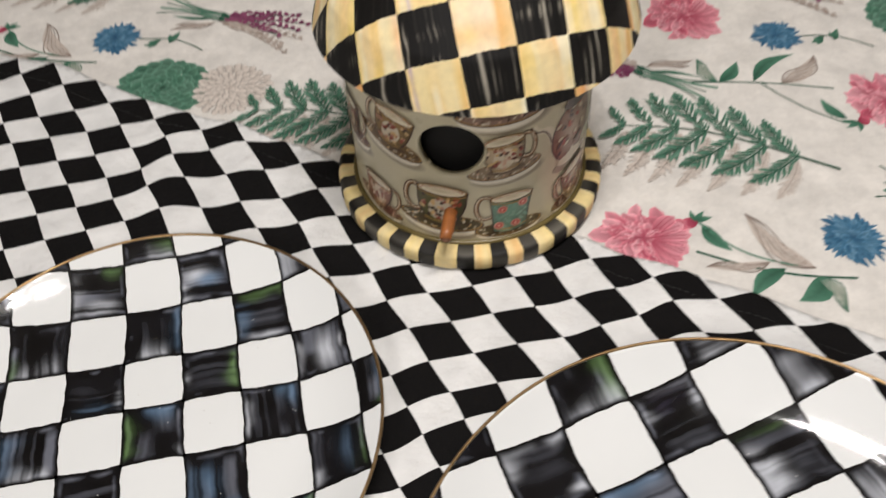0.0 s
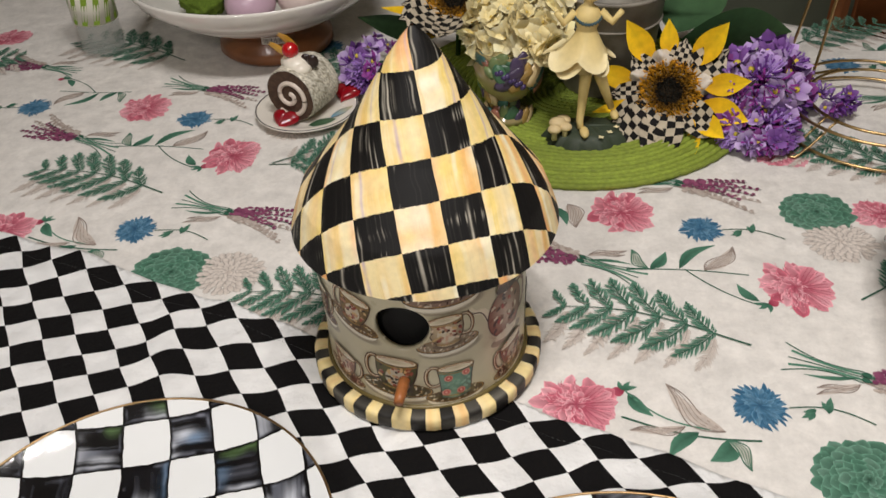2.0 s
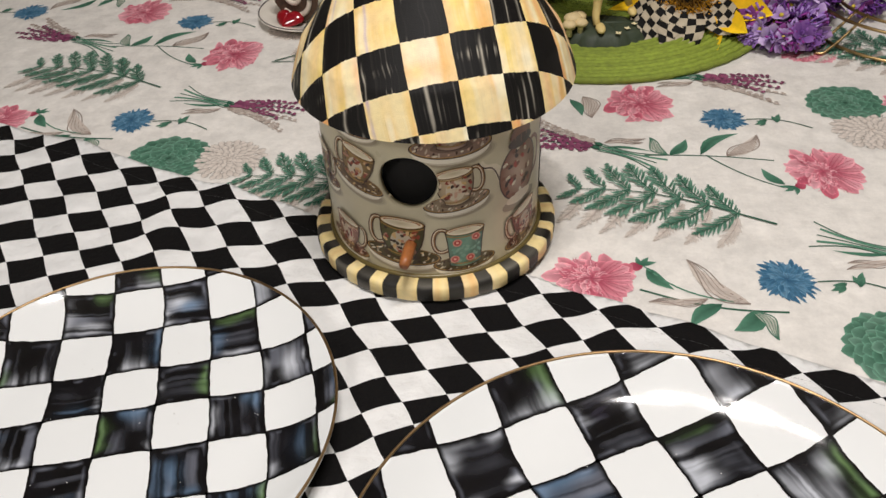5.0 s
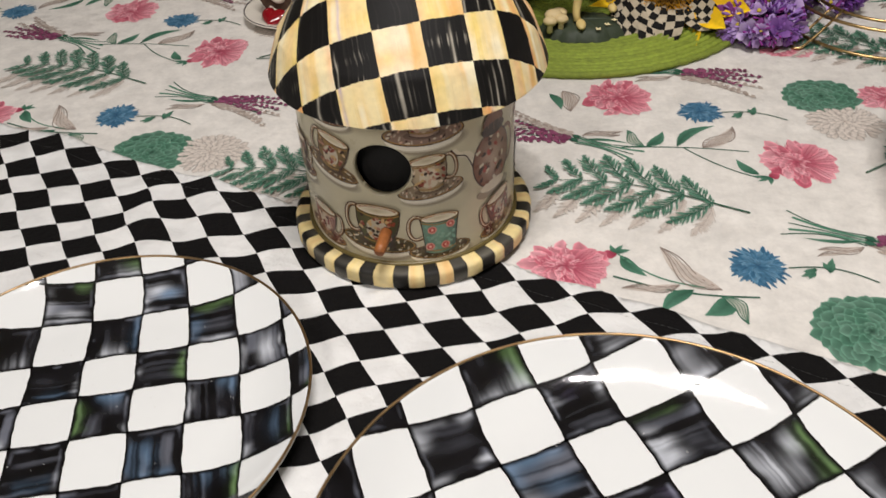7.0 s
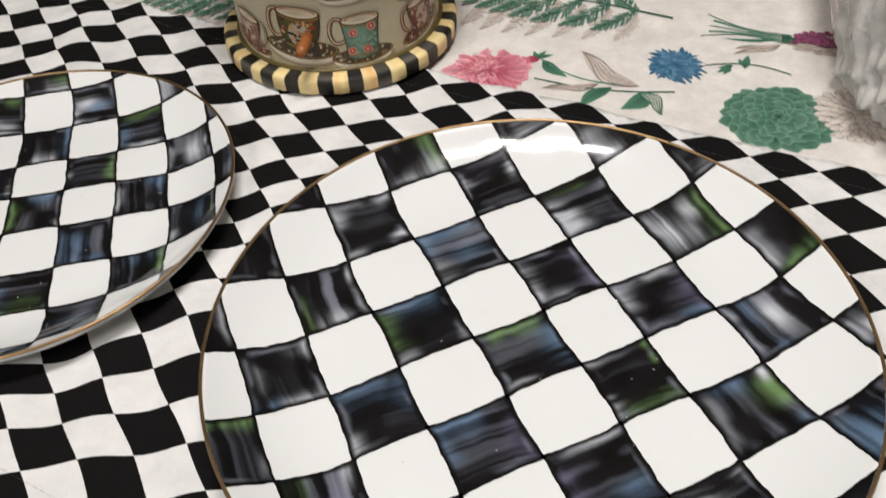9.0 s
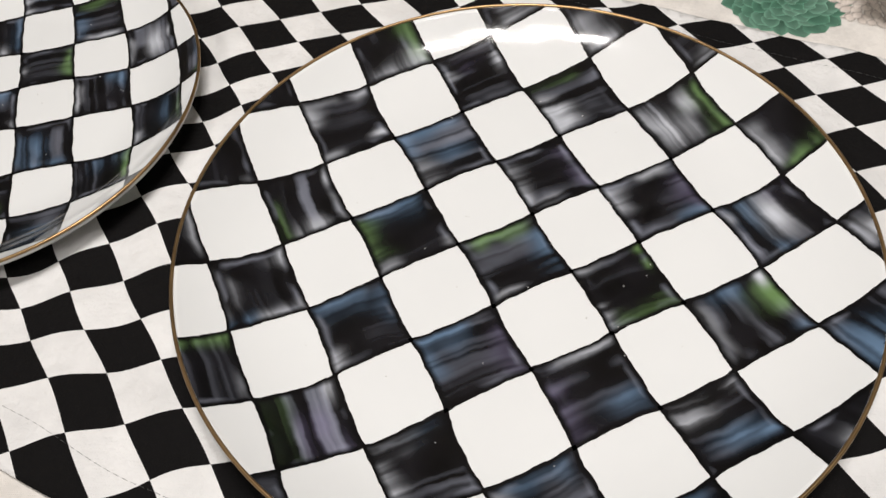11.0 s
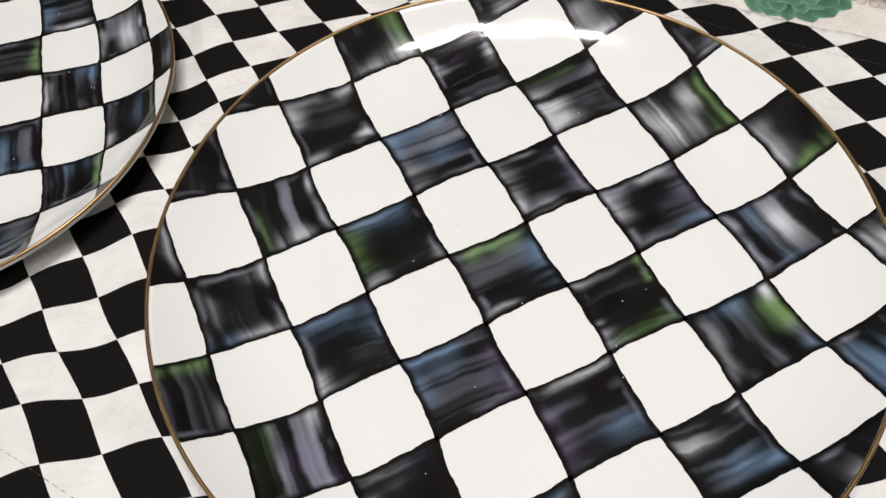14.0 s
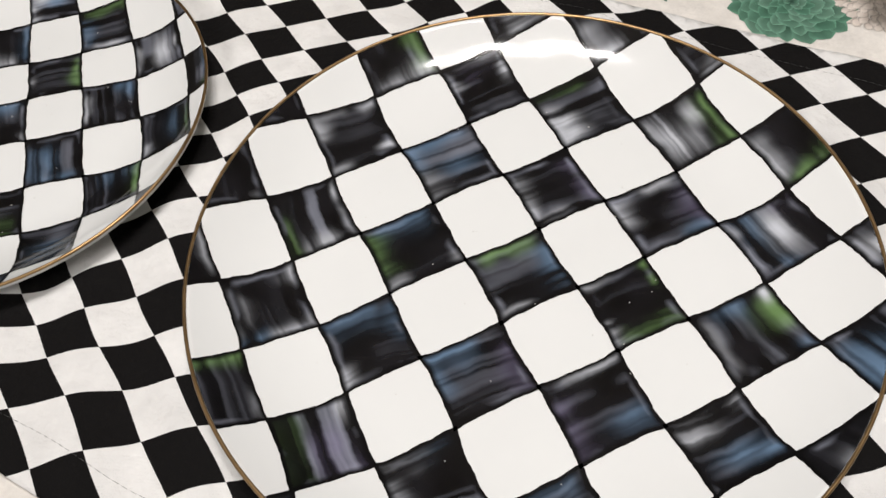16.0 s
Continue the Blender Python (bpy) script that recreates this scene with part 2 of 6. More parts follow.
# ---- room and table ----
def slab(name, x0, x1, y0, y1, z0, z1, material, label, kind="structure", category=""):
    bm = bmesh.new()
    bmesh.ops.create_cube(bm, size=1.0, matrix=Matrix.LocRotScale(((x0 + x1) / 2, (y0 + y1) / 2, (z0 + z1) / 2), None, (x1 - x0, y1 - y0, z1 - z0)))
    return tagged(part(name, bm, material, smooth=False), label, category or name.split("_")[0], kind=kind)


slab("floor", -2.6, 3.0, -2.2, 2.8, -0.85, -0.76, FLOOR, "brown wooden floor under the dining table")
slab("ceiling", -2.6, 3.0, -2.2, 2.8, 1.75, 1.85, CEIL, "plain off-white painted ceiling")
slab("wall_north", -2.6, 3.0, 2.7, 2.8, -0.76, 1.75, WALL, "grey-green painted wall behind the table")
slab("wall_south", -2.6, 3.0, -2.2, -2.1, -0.76, 1.75, CEIL, "plain pale wall at the near side")
slab("wall_west", -2.6, -2.5, -2.1, 2.7, -0.76, 1.75, CEIL, "plain pale side wall")
slab("wall_east", 2.9, 3.0, -2.1, 2.7, -0.76, 1.75, CEIL, "plain pale side wall")

TURN = Matrix.Rotation(radians(-26), 4, "Z")
MID = Vector((0.166, 0.372, 0))


def cloth_z(x, y):
    """Height of the tablecloth over the table top."""
    return 0.0006 * ripple(x, y, 0.16, 1.0) + 0.00025 * ripple(x, y, 0.05, 4.0)


def build_table():
    table = thing("dining_table", "long wooden dining table under a floral cloth", "table", (MID.x, MID.y, -0.76))
    table.rotation_euler = (0, 0, radians(-26))
    bm = bmesh.new()
    bmesh.ops.create_cube(bm, size=1.0, matrix=Matrix.LocRotScale((0, 0, 0.742), None, (2.2, 1.46, 0.03)))
    bmesh.ops.bevel(bm, geom=bm.edges[:], offset=0.006, segments=2, affect="EDGES")
    part("tabletop", bm, WOOD, table, smooth=False)
    for sx in (-1, 1):
        for sy in (-1, 1):
            a = Acc()
            a.lathe([(0.0, 0), (0.025, 0), (0.03, 0.3), (0.04, 0.6), (0.042, 0.726), (0, 0.726)], (0.2, 0.08, 0.03), sides=20)
            leg = part("leg", a, WOOD, table)
            leg.location = (sx * 0.95, sy * 0.6, 0)


build_table()


def build_cloth():
    n, m = 240, 170
    u, v = np.meshgrid(np.linspace(-1.22, 1.22, n), np.linspace(-0.85, 0.85, m), indexing="ij")
    hw, hd = 1.102, 0.732
    over = np.maximum(np.abs(u) - hw, 0) + np.maximum(np.abs(v) - hd, 0)
    uu, vv = np.clip(u, -hw, hw), np.clip(v, -hd, hd)
    c, s = math.cos(radians(-26)), math.sin(radians(-26))
    fold = 0.012 * np.sin(9 * (u + v) * 3) * np.minimum(over * 12, 1)
    uu = uu + np.sign(u) * (np.abs(u) > hw) * (0.004 + np.abs(fold))
    vv = vv + np.sign(v) * (np.abs(v) > hd) * (0.004 + np.abs(fold))
    x, y = MID.x + c * uu - s * vv, MID.y + s * uu + c * vv
    z = cloth_z(x, y) - over * 1.6
    a = Acc().grid(np.stack([x, y, z], -1), (0.7, 0.65, 0.6))
    ob = part("tablecloth", a, CLOTH)
    solid(ob, 0.0008)
    return tagged(ob, "off-white cotton tablecloth printed with pink, blue and green flowers", "tablecloth")


TABLECLOTH = build_cloth()


# the print: every petal, leaf and stroke is a flat shape laid on the cloth
class Print:
    """Flat shapes, laid by a mapping from the plane onto a surface; each shape lies a hair above the one before."""

    def __init__(self, to_surface, step=0.0000025, lift=0.0003):
        self.acc, self.map, self.step, self.lift = Acc(), to_surface, step, lift
        self.fine = False
        self.place(0, 0)

    def place(self, x, y, turn=0.0, size=1.0, mirror=1, stretch=1.0):
        c, s = math.cos(radians(turn)) * size, math.sin(radians(turn)) * size
        self.m = np.array([[c * mirror, s * mirror], [-s * stretch, c * stretch]])
        self.o, self.k = np.array([x, y]), 0
        return self

    def put(self, p, col):
        q = p @ self.m + self.o
        self.k += 1
        xyz = self.map(q[..., 0], q[..., 1], self.lift + self.k * self.step)
        if np.dot(np.cross(xyz[1, 0] - xyz[0, 0], xyz[0, -1] - xyz[0, 0]), self.map(q[:1, 0, 0], q[:1, 0, 1], 1.0)[0] - self.map(q[:1, 0, 0], q[:1, 0, 1], 0.0)[0]) < 0:
            self.acc.grid(xyz, col, flip=True)
        else:
            self.acc.grid(xyz, col)

    def blade(self, p0, p1, width, col0, col1, bend=0.0, tip=0.8, n=7, edge=1.0, rib=1.0, full=1.0):
        """A petal or leaf from p0 to p1; edge and rib make its rim and its middle lighter or darker."""
        p0, p1 = np.asarray(p0, float), np.asarray(p1, float)
        d = p1 - p0
        e = np.array([-d[1], d[0]]) / (np.hypot(*d) + 1e-9)
        t = np.linspace(0, 1, n)
        mid = p0 + t[:, None] * d + (bend * np.hypot(*d) * np.sin(np.pi * t))[:, None] * e
        w = width / 2 * np.maximum(np.abs(np.sin(np.pi * t**tip)) ** full, 0.04)
        s = np.array([-1, -0.55, 0, 0.55, 1])
        col = np.asarray(col0)[None] * (1 - t)[:, None] + np.asarray(col1)[None] * t[:, None]
        col = col[:, None] * np.array([edge, 1, rib, 1, edge])[None, :, None]
        self.put(mid[:, None] + (w[:, None] * s)[..., None] * e, np.clip(col, 0, 1))

    def line(self, pts, width, col):
        pts = np.asarray(pts, float)
        tan = np.gradient(pts, axis=0)
        e = np.stack([-tan[:, 1], tan[:, 0]], -1) / (np.linalg.norm(tan, axis=1, keepdims=True) + 1e-9)
        w = np.broadcast_to(np.asarray(width, float), len(pts))[:, None] / 2
        self.put(np.stack([pts - e * w, pts + e * w], 1), col)

    def arc(self, p0, p1, bend, width, col, n=10):
        p0, p1 = np.asarray(p0, float), np.asarray(p1, float)
        d, t = p1 - p0, np.linspace(0, 1, n)
        e = np.array([-d[1], d[0]])
        self.line(p0 + t[:, None] * d + (bend * np.sin(np.pi * t))[:, None] * e, width, col)

    def disc(self, c, rx, ry, col, turn=0.0, n=20, col1=None):
        rings = 3
        if self.fine and max(rx, ry) > 0.004:
            n, rings = 64, 14
        a, r = np.linspace(0, 2 * np.pi, n), np.linspace(0.02, 1, rings)
        x, y = rx * r[:, None] * np.cos(a), ry * r[:, None] * np.sin(a)
        ct, st = math.cos(radians(turn)), math.sin(radians(turn))
        colr = mix(np.asarray(col), np.asarray(col if col1 is None else col1), r)[:, None]
        self.put(np.stack([c[0] + ct * x - st * y, c[1] + st * x + ct * y], -1), np.broadcast_to(colr, (rings, n, 3)))

    def outline_leaf(self, p0, p1, width, col, thick, bend=0.0, veins=4):
        """A leaf drawn in line only, with a few long veins."""
        p0, p1 = np.asarray(p0, float), np.asarray(p1, float)
        d, t = p1 - p0, np.linspace(0, 1, 12)
        e = np.array([-d[1], d[0]]) / np.hypot(*d)
        mid = p0 + t[:, None] * d + (np.hypot(*d) * (bend * np.sin(np.pi * t) + 0.06 * np.sin(2 * np.pi * t)))[:, None] * e
        w = width / 2 * np.sin(np.pi * t**0.8)
        pale = mix(np.asarray(lin(208, 198, 188)), np.asarray(col), 0.22)
        self.blade(p0, p1, width * 0.96, mix(pale, np.asarray(col), 0.35), pale, bend, 0.8, 9, edge=1.0, rib=0.84)
        for s in np.linspace(-1, 1, veins + 1):
            self.line(mid + (s * w)[:, None] * e, thick * (1.15 if abs(s) > 0.9 else 0.6), np.asarray(col) * 0.72)


GREEN, GREEN_D, GREEN_L = lin(86, 131, 109), lin(52, 92, 74), lin(146, 180, 162)
PINK, PINK_D, PINK_L = lin(188, 92, 110), lin(136, 46, 68), lin(230, 172, 180)
BLUE, BLUE_D, BLUE_L = lin(54, 98, 128), lin(28, 60, 88), lin(120, 160, 184)
PURPLE, PURPLE_D = lin(150, 84, 114), lin(108, 54, 82)
GREY, GREY_L, PALE = lin(164, 148, 138), lin(198, 186, 176), lin(214, 205, 196)


def blue_flower(p, rng):
    for ring, (n, r0, r1) in enumerate(((38, 0.006, 0.0205), (36, 0.004, 0.017), (30, 0.002, 0.013), (20, 0.0, 0.008))):
        for i in range(n):
            a = 2 * np.pi * (i + rng.random() * 0.7) / n
            r = r1 * (0.82 + 0.3 * rng.random())
            d = np.array([math.cos(a), math.sin(a)])
            c0 = mix(BLUE_D, BLUE, 0.2 + 0.5 * rng.random())
            c1 = mix(BLUE, BLUE_L, 0.05 + 0.65 * rng.random() ** 1.5)
            p.blade(d * r0, d * r, 0.0034 * (0.7 + 0.6 * rng.random()), c0, c1, (rng.random() - 0.5) * 0.3, 1.3, 9, edge=1.30, rib=0.86, full=0.6)
    p.arc((0.019, -0.002), (0.072, -0.018), 0.12, 0.0011, GREEN_D)
    for x, y, a, l in ((0.047, -0.006, 75, 0.013), (0.047, -0.006, 115, 0.010), (0.044, -0.008, 55, 0.011), (0.036, -0.003, 215, 0.014), (0.034, -0.004, 240, 0.011), (0.037, -0.004, 190, 0.010)):
        d = np.array([math.cos(radians(a)), math.sin(radians(a))]) * l
        p.blade((x, y), (x + d[0], y + d[1]), 0.0048, GREEN_D, GREEN, 0.1, rib=0.8)


def pink_flower(p, rng):
    """A peony: ruffled petals, darker in the folds, and a fan of longer pale ones to one side."""
    for n, r0, r1, w in ((17, 0.006, 0.0285, 0.0115), (18, 0.004, 0.0245, 0.0098), (17, 0.002, 0.0195, 0.0082), (14, 0.0, 0.0140, 0.0064), (9, 0.0, 0.0085, 0.0048)):
        for i in range(n):
            a = 2 * np.pi * (i + rng.random() * 0.8) / n
            d = np.array([math.cos(a) * 1.05, math.sin(a) * 0.90])
            r = r1 * (0.78 + 0.36 * rng.random())
            c0 = mix(PINK_D, PINK, rng.random() * 0.5)
            c1 = mix(PINK, PINK_L, rng.random())
            p.blade(d * r0, d * r, w * (0.65 + 0.6 * rng.random()), c0, c1, (rng.random() - 0.5) * 0.45, 1.6, 9, edge=1.42, rib=0.86, full=0.6)
    for i in range(7):
        a = radians(-62 + 16 * i + 8 * rng.random())
        d = np.array([math.cos(a), math.sin(a)])
        q0, q1 = d * 0.004 + np.array([0.002, 0]), d * (0.027 + 0.004 * rng.random())
        p.blade(q0, q1, 0.0105, mix(PINK_D, PINK, 0.5), mix(PINK, PINK_L, 0.45 + 0.5 * rng.random()), 0.12 * (rng.random() - 0.5), 1.5, 10, edge=1.30, rib=0.92, full=0.6)
        for k in range(3):
            o = (k - 1) * 0.0022 * np.array([-d[1], d[0]])
            p.arc(q0 * 1.6 + o, q0 + (q1 - q0) * 0.86 + o * 1.3, 0.02, 0.0004, mix(PINK_D, PINK, 0.45), 6)
    for i in range(80):
        a, r = 2 * np.pi * rng.random(), 0.003 + 0.017 * rng.random()
        if abs(math.sin(a)) < 0.85 and math.cos(a) > 0 and r > 0.008:
            continue
        d = np.array([math.cos(a), math.sin(a)])
        p.arc(d * r, d * (r + 0.005), 0.25, 0.0005, mix(PINK_D, PINK, 0.5) if rng.random() < 0.5 else PINK_L, 6)


def tall_pink_flower(p, rng):
    """The same peony in a longer bloom."""
    p.m[1] *= 1.32
    pink_flower(p, rng)


def bud_stem(p, rng):
    """A bud and a long curved stem with leaves, some drawn in grey line."""
    p.blade((0.036, 0.012), (0.024, 0.010), 0.009, PINK_D, PINK, 0, 0.9, edge=1.2)
    for a in (60, 20, 110):
        d = np.array([math.cos(radians(a)), math.sin(radians(a))]) * 0.010
        p.blade((0.036, 0.012), (0.036 + d[0], 0.012 + d[1]), 0.004, GREEN_D, GREEN, 0.1)
    p.arc((0.036, 0.012), (0.088, -0.024), -0.12, 0.0013, GREEN)
    p.blade((0.038, 0.010), (0.052, -0.012), 0.010, GREEN_D, GREEN, -0.1, 0.8, edge=1.25, rib=0.75)
    p.arc((0.030, -0.012), (0.120, -0.034), -0.06, 0.0017, GREEN_D)
    p.blade((0.080, -0.026), (0.056, -0.047), 0.011, GREEN_D, GREEN, -0.1, edge=1.2, rib=0.75)
    p.blade((0.102, -0.032), (0.082, -0.050), 0.014, GREEN_D, GREEN, 0.15, edge=1.2, rib=0.75)
    p.outline_leaf((0.098, -0.033), (0.107, -0.058), 0.008, GREEN, 0.0008, 0.15)
    p.outline_leaf((0.098, -0.026), (0.066, 0.018), 0.013, GREY, 0.0008, 0.12)
    p.outline_leaf((0.072, -0.021), (0.034, -0.024), 0.006, GREY, 0.0007, 0.05)


def leaf_sprig(p, rng):
    """A lying stem with green leaves and one in grey line, and a thin shoot to the next flower."""
    p.arc((-0.042, 0.004), (0.056, -0.012), 0.03, 0.0013, GREEN_D)
    p.blade((0.002, 0.001), (0.040, 0.029), 0.010, GREEN_D, GREEN, 0.14, 0.8, edge=1.2, rib=0.75)
    p.blade((-0.022, 0.003), (-0.004, 0.024), 0.010, GREEN_D, GREEN, -0.1, 0.8, edge=1.25, rib=0.75)
    p.outline_leaf((-0.024, 0.004), (-0.032, 0.030), 0.009, GREEN, 0.001, 0.12)
    p.outline_leaf((0.022, -0.003), (0.054, 0.026), 0.012, GREY, 0.0008, -0.1, 6)
    p.arc((0.006, 0.0), (0.052, -0.048), -0.06, 0.0012, GREEN_D)
    p.blade((0.054, -0.044), (0.043, -0.022), 0.009, GREEN_D, GREEN, 0.1, edge=1.2)
    p.blade((0.060, -0.048), (0.069, -0.046), 0.009, PINK_D, PINK, 0, 0.9)
    for a in (170, 210, 260):
        d = np.array([math.cos(radians(a)), math.sin(radians(a))]) * 0.011
        p.blade((0.060, -0.047), (0.060 + d[0], -0.047 + d[1]), 0.004, GREEN_D, GREEN, 0.1)


def rosette(p, rng, r=0.036):
    for n, k, w in ((20, 1.0, 0.36), (18, 0.84, 0.34), (15, 0.68, 0.32), (13, 0.52, 0.28), (10, 0.38, 0.22), (7, 0.24, 0.18), (4, 0.13, 0.12)):
        for i in range(n):
            a = 2 * np.pi * (i + 0.5 * (n % 2) + 0.4 * rng.random()) / n
            d = np.array([math.cos(a), math.sin(a) * 0.92])
            g = 0.5 + 0.5 * rng.random()
            p.blade(d * r * max(k - 0.42, 0), d * r * k * (0.95 + 0.1 * rng.random()), w * r * (0.75 + 0.6 * rng.random()), np.array(GREEN_D) * g * 0.55, mix(GREEN, GREEN_L, 0.35 * rng.random()) * 0.86, 0.30 * (rng.random() - 0.5), 1.35, 9, edge=1.65, rib=0.90, full=0.85)


def grey_rosette(p, rng, r=0.032):
    for n, k in ((26, 1.0), (24, 0.86), (20, 0.72), (17, 0.58), (14, 0.44), (10, 0.3), (6, 0.17)):
        for i in range(n):
            a = 2 * np.pi * (i + rng.random() * 0.6) / n
            d = np.array([math.cos(a), math.sin(a) * 0.9])
            q, e = d * r * k, np.array([-d[1], d[0]]) * r * 0.09
            p.blade(d * r * max(k - 0.30, 0), q * (0.95 + 0.10 * rng.random()), r * 0.21, mix(GREY_L, GREY, 0.3), PALE, 0.2 * (rng.random() - 0.5), 1.35, 9, edge=0.50, rib=1.0, full=0.8)


def pinna(p, q0, q1, width, rng, line=False):
    """One side leaf of a fern: a midrib with many small toothed leaflets, gaps between them."""
    q0, q1 = np.asarray(q0, float), np.asarray(q1, float)
    d = q1 - q0
    long = np.hypot(*d)
    e = np.array([-d[1], d[0]]) / long
    n = max(int(long / 0.0020), 7)
    p.arc(q0, q1, 0.06, 0.0006 if line else 0.0010, GREY if line else GREEN_D, 6)
    for i in range(n + 1):
        t = i / n
        w = width * math.sin(math.pi * (0.16 + 0.80 * t) ** 0.9) * (0.72 + 0.50 * rng.random())
        o = q0 + d * t + 0.06 * math.sin(math.pi * t) * np.array([-d[1], d[0]])
        for s in (-1, 1):
            tip = o + s * e * w * (0.40 + 0.16 * rng.random()) + d / long * w * (0.40 + 0.35 * rng.random())
            if line:
                p.blade(o, tip, 0.0018, GREY_L, PALE, 0, 0.8, 5, edge=0.50, rib=1.0)
            else:
                p.blade(o, tip, 0.0014 + 0.0006 * rng.random(), np.array(GREEN_D) * (0.8 + 0.4 * rng.random()), mix(GREEN, GREEN_L, 0.55 * rng.random()), 0.25 * (rng.random() - 0.5), 1.1, 5, edge=1.12, rib=0.78)


def fern(p, rng, pairs=7, length=0.13):
    stem = lambda t: np.array([0.052 - length * t, -0.016 + 0.042 * t + 0.012 * math.sin(math.pi * t)])
    for i in range(pairs):
        t = 0.12 + 0.84 * i / (pairs - 1)
        big = math.sin(math.pi * (0.22 + 0.62 * (1 - t))) ** 0.8
        o = stem(t) + np.array([0.002, -0.006])
        pinna(p, o, o + np.array([-0.030, -0.046]) * big, 0.013, rng, True)
    p.line([stem(t) + np.array([0.008 * (1 - t) ** 6, -0.004 * (1 - t) ** 6]) for t in np.linspace(-0.02, 1, 14)], np.linspace(0.0018, 0.0007, 14), GREEN_D)
    for i in range(pairs):
        t = 0.10 + 0.86 * i / (pairs - 1)
        big = (0.58 + 0.5 * math.sin(math.pi * (0.1 + 0.75 * (1 - t)))) * (1 - 0.45 * t**3)
        pinna(p, stem(t), stem(t) + np.array([-0.015, 0.040]) * big, 0.0168 * big, rng)
        pinna(p, stem(t), stem(t) + np.array([-0.041, -0.026]) * big, 0.0165 * big, rng)


def lavender(p, rng):
    """Stalks on one side, spikes of small purple flowers and grey ones on the other."""
    for k in range(5):
        y = 0.006 * (k - 2)
        p.arc((-0.010, y * 0.5), (-0.060 - 0.008 * rng.random(), y * 1.3 + 0.004), 0.05 * (k - 2), 0.0012 + 0.0012 * (k % 2), GREEN if k % 2 else GREEN_D)
    p.blade((-0.014, -0.002), (-0.052, -0.011), 0.004, GREEN_D, GREEN, 0.06)
    for k in range(2):
        p.outline_leaf((-0.012, -0.008), (-0.042, -0.022 - 0.007 * k), 0.004, GREY, 0.0007, 0.04, 2)
    for spikes, c0, c1, dy in ((((0.058, -0.012), (0.070, 0.0), (0.066, -0.020)), GREY, GREY_L, -0.009), (((0.054, 0.021), (0.068, 0.012), (0.064, 0.001), (0.052, -0.011)), PURPLE_D, PURPLE, 0.0)):
        for ex, ey in spikes:
            q0, q1 = np.array([-0.010, dy * 0.6]), np.array([ex, ey + dy])
            p.line([q0, (q0 + q1) / 2 + (0, 0.002), q1], 0.0008, GREEN_D if c0 is PURPLE_D else GREY)
            for i in range(11):
                t = 0.10 + 0.90 * (i + 0.5) / 11
                o = q0 + (q1 - q0) * t + np.array([0, 0.004 * math.sin(3 * t)])
                for _ in range(5):
                    s = 0.0037 * (1.15 - 0.45 * t)
                    o2 = o + (rng.random(2) - 0.5) * np.array([0.0036, 0.0080]) * (1.25 - 0.7 * t)
                    k = rng.random()
                    p.disc(o2, s * 0.62, s * 0.45, mix(c0, c1, k), 60 * (rng.random() - 0.5), 8, mix(c0, c1, 1.3 * k) * 0.85)
    for y in (-0.003, 0.002):
        p.blade((-0.012, y), (-0.004, y * 1.5), 0.005, GREEN_D, GREEN_D)


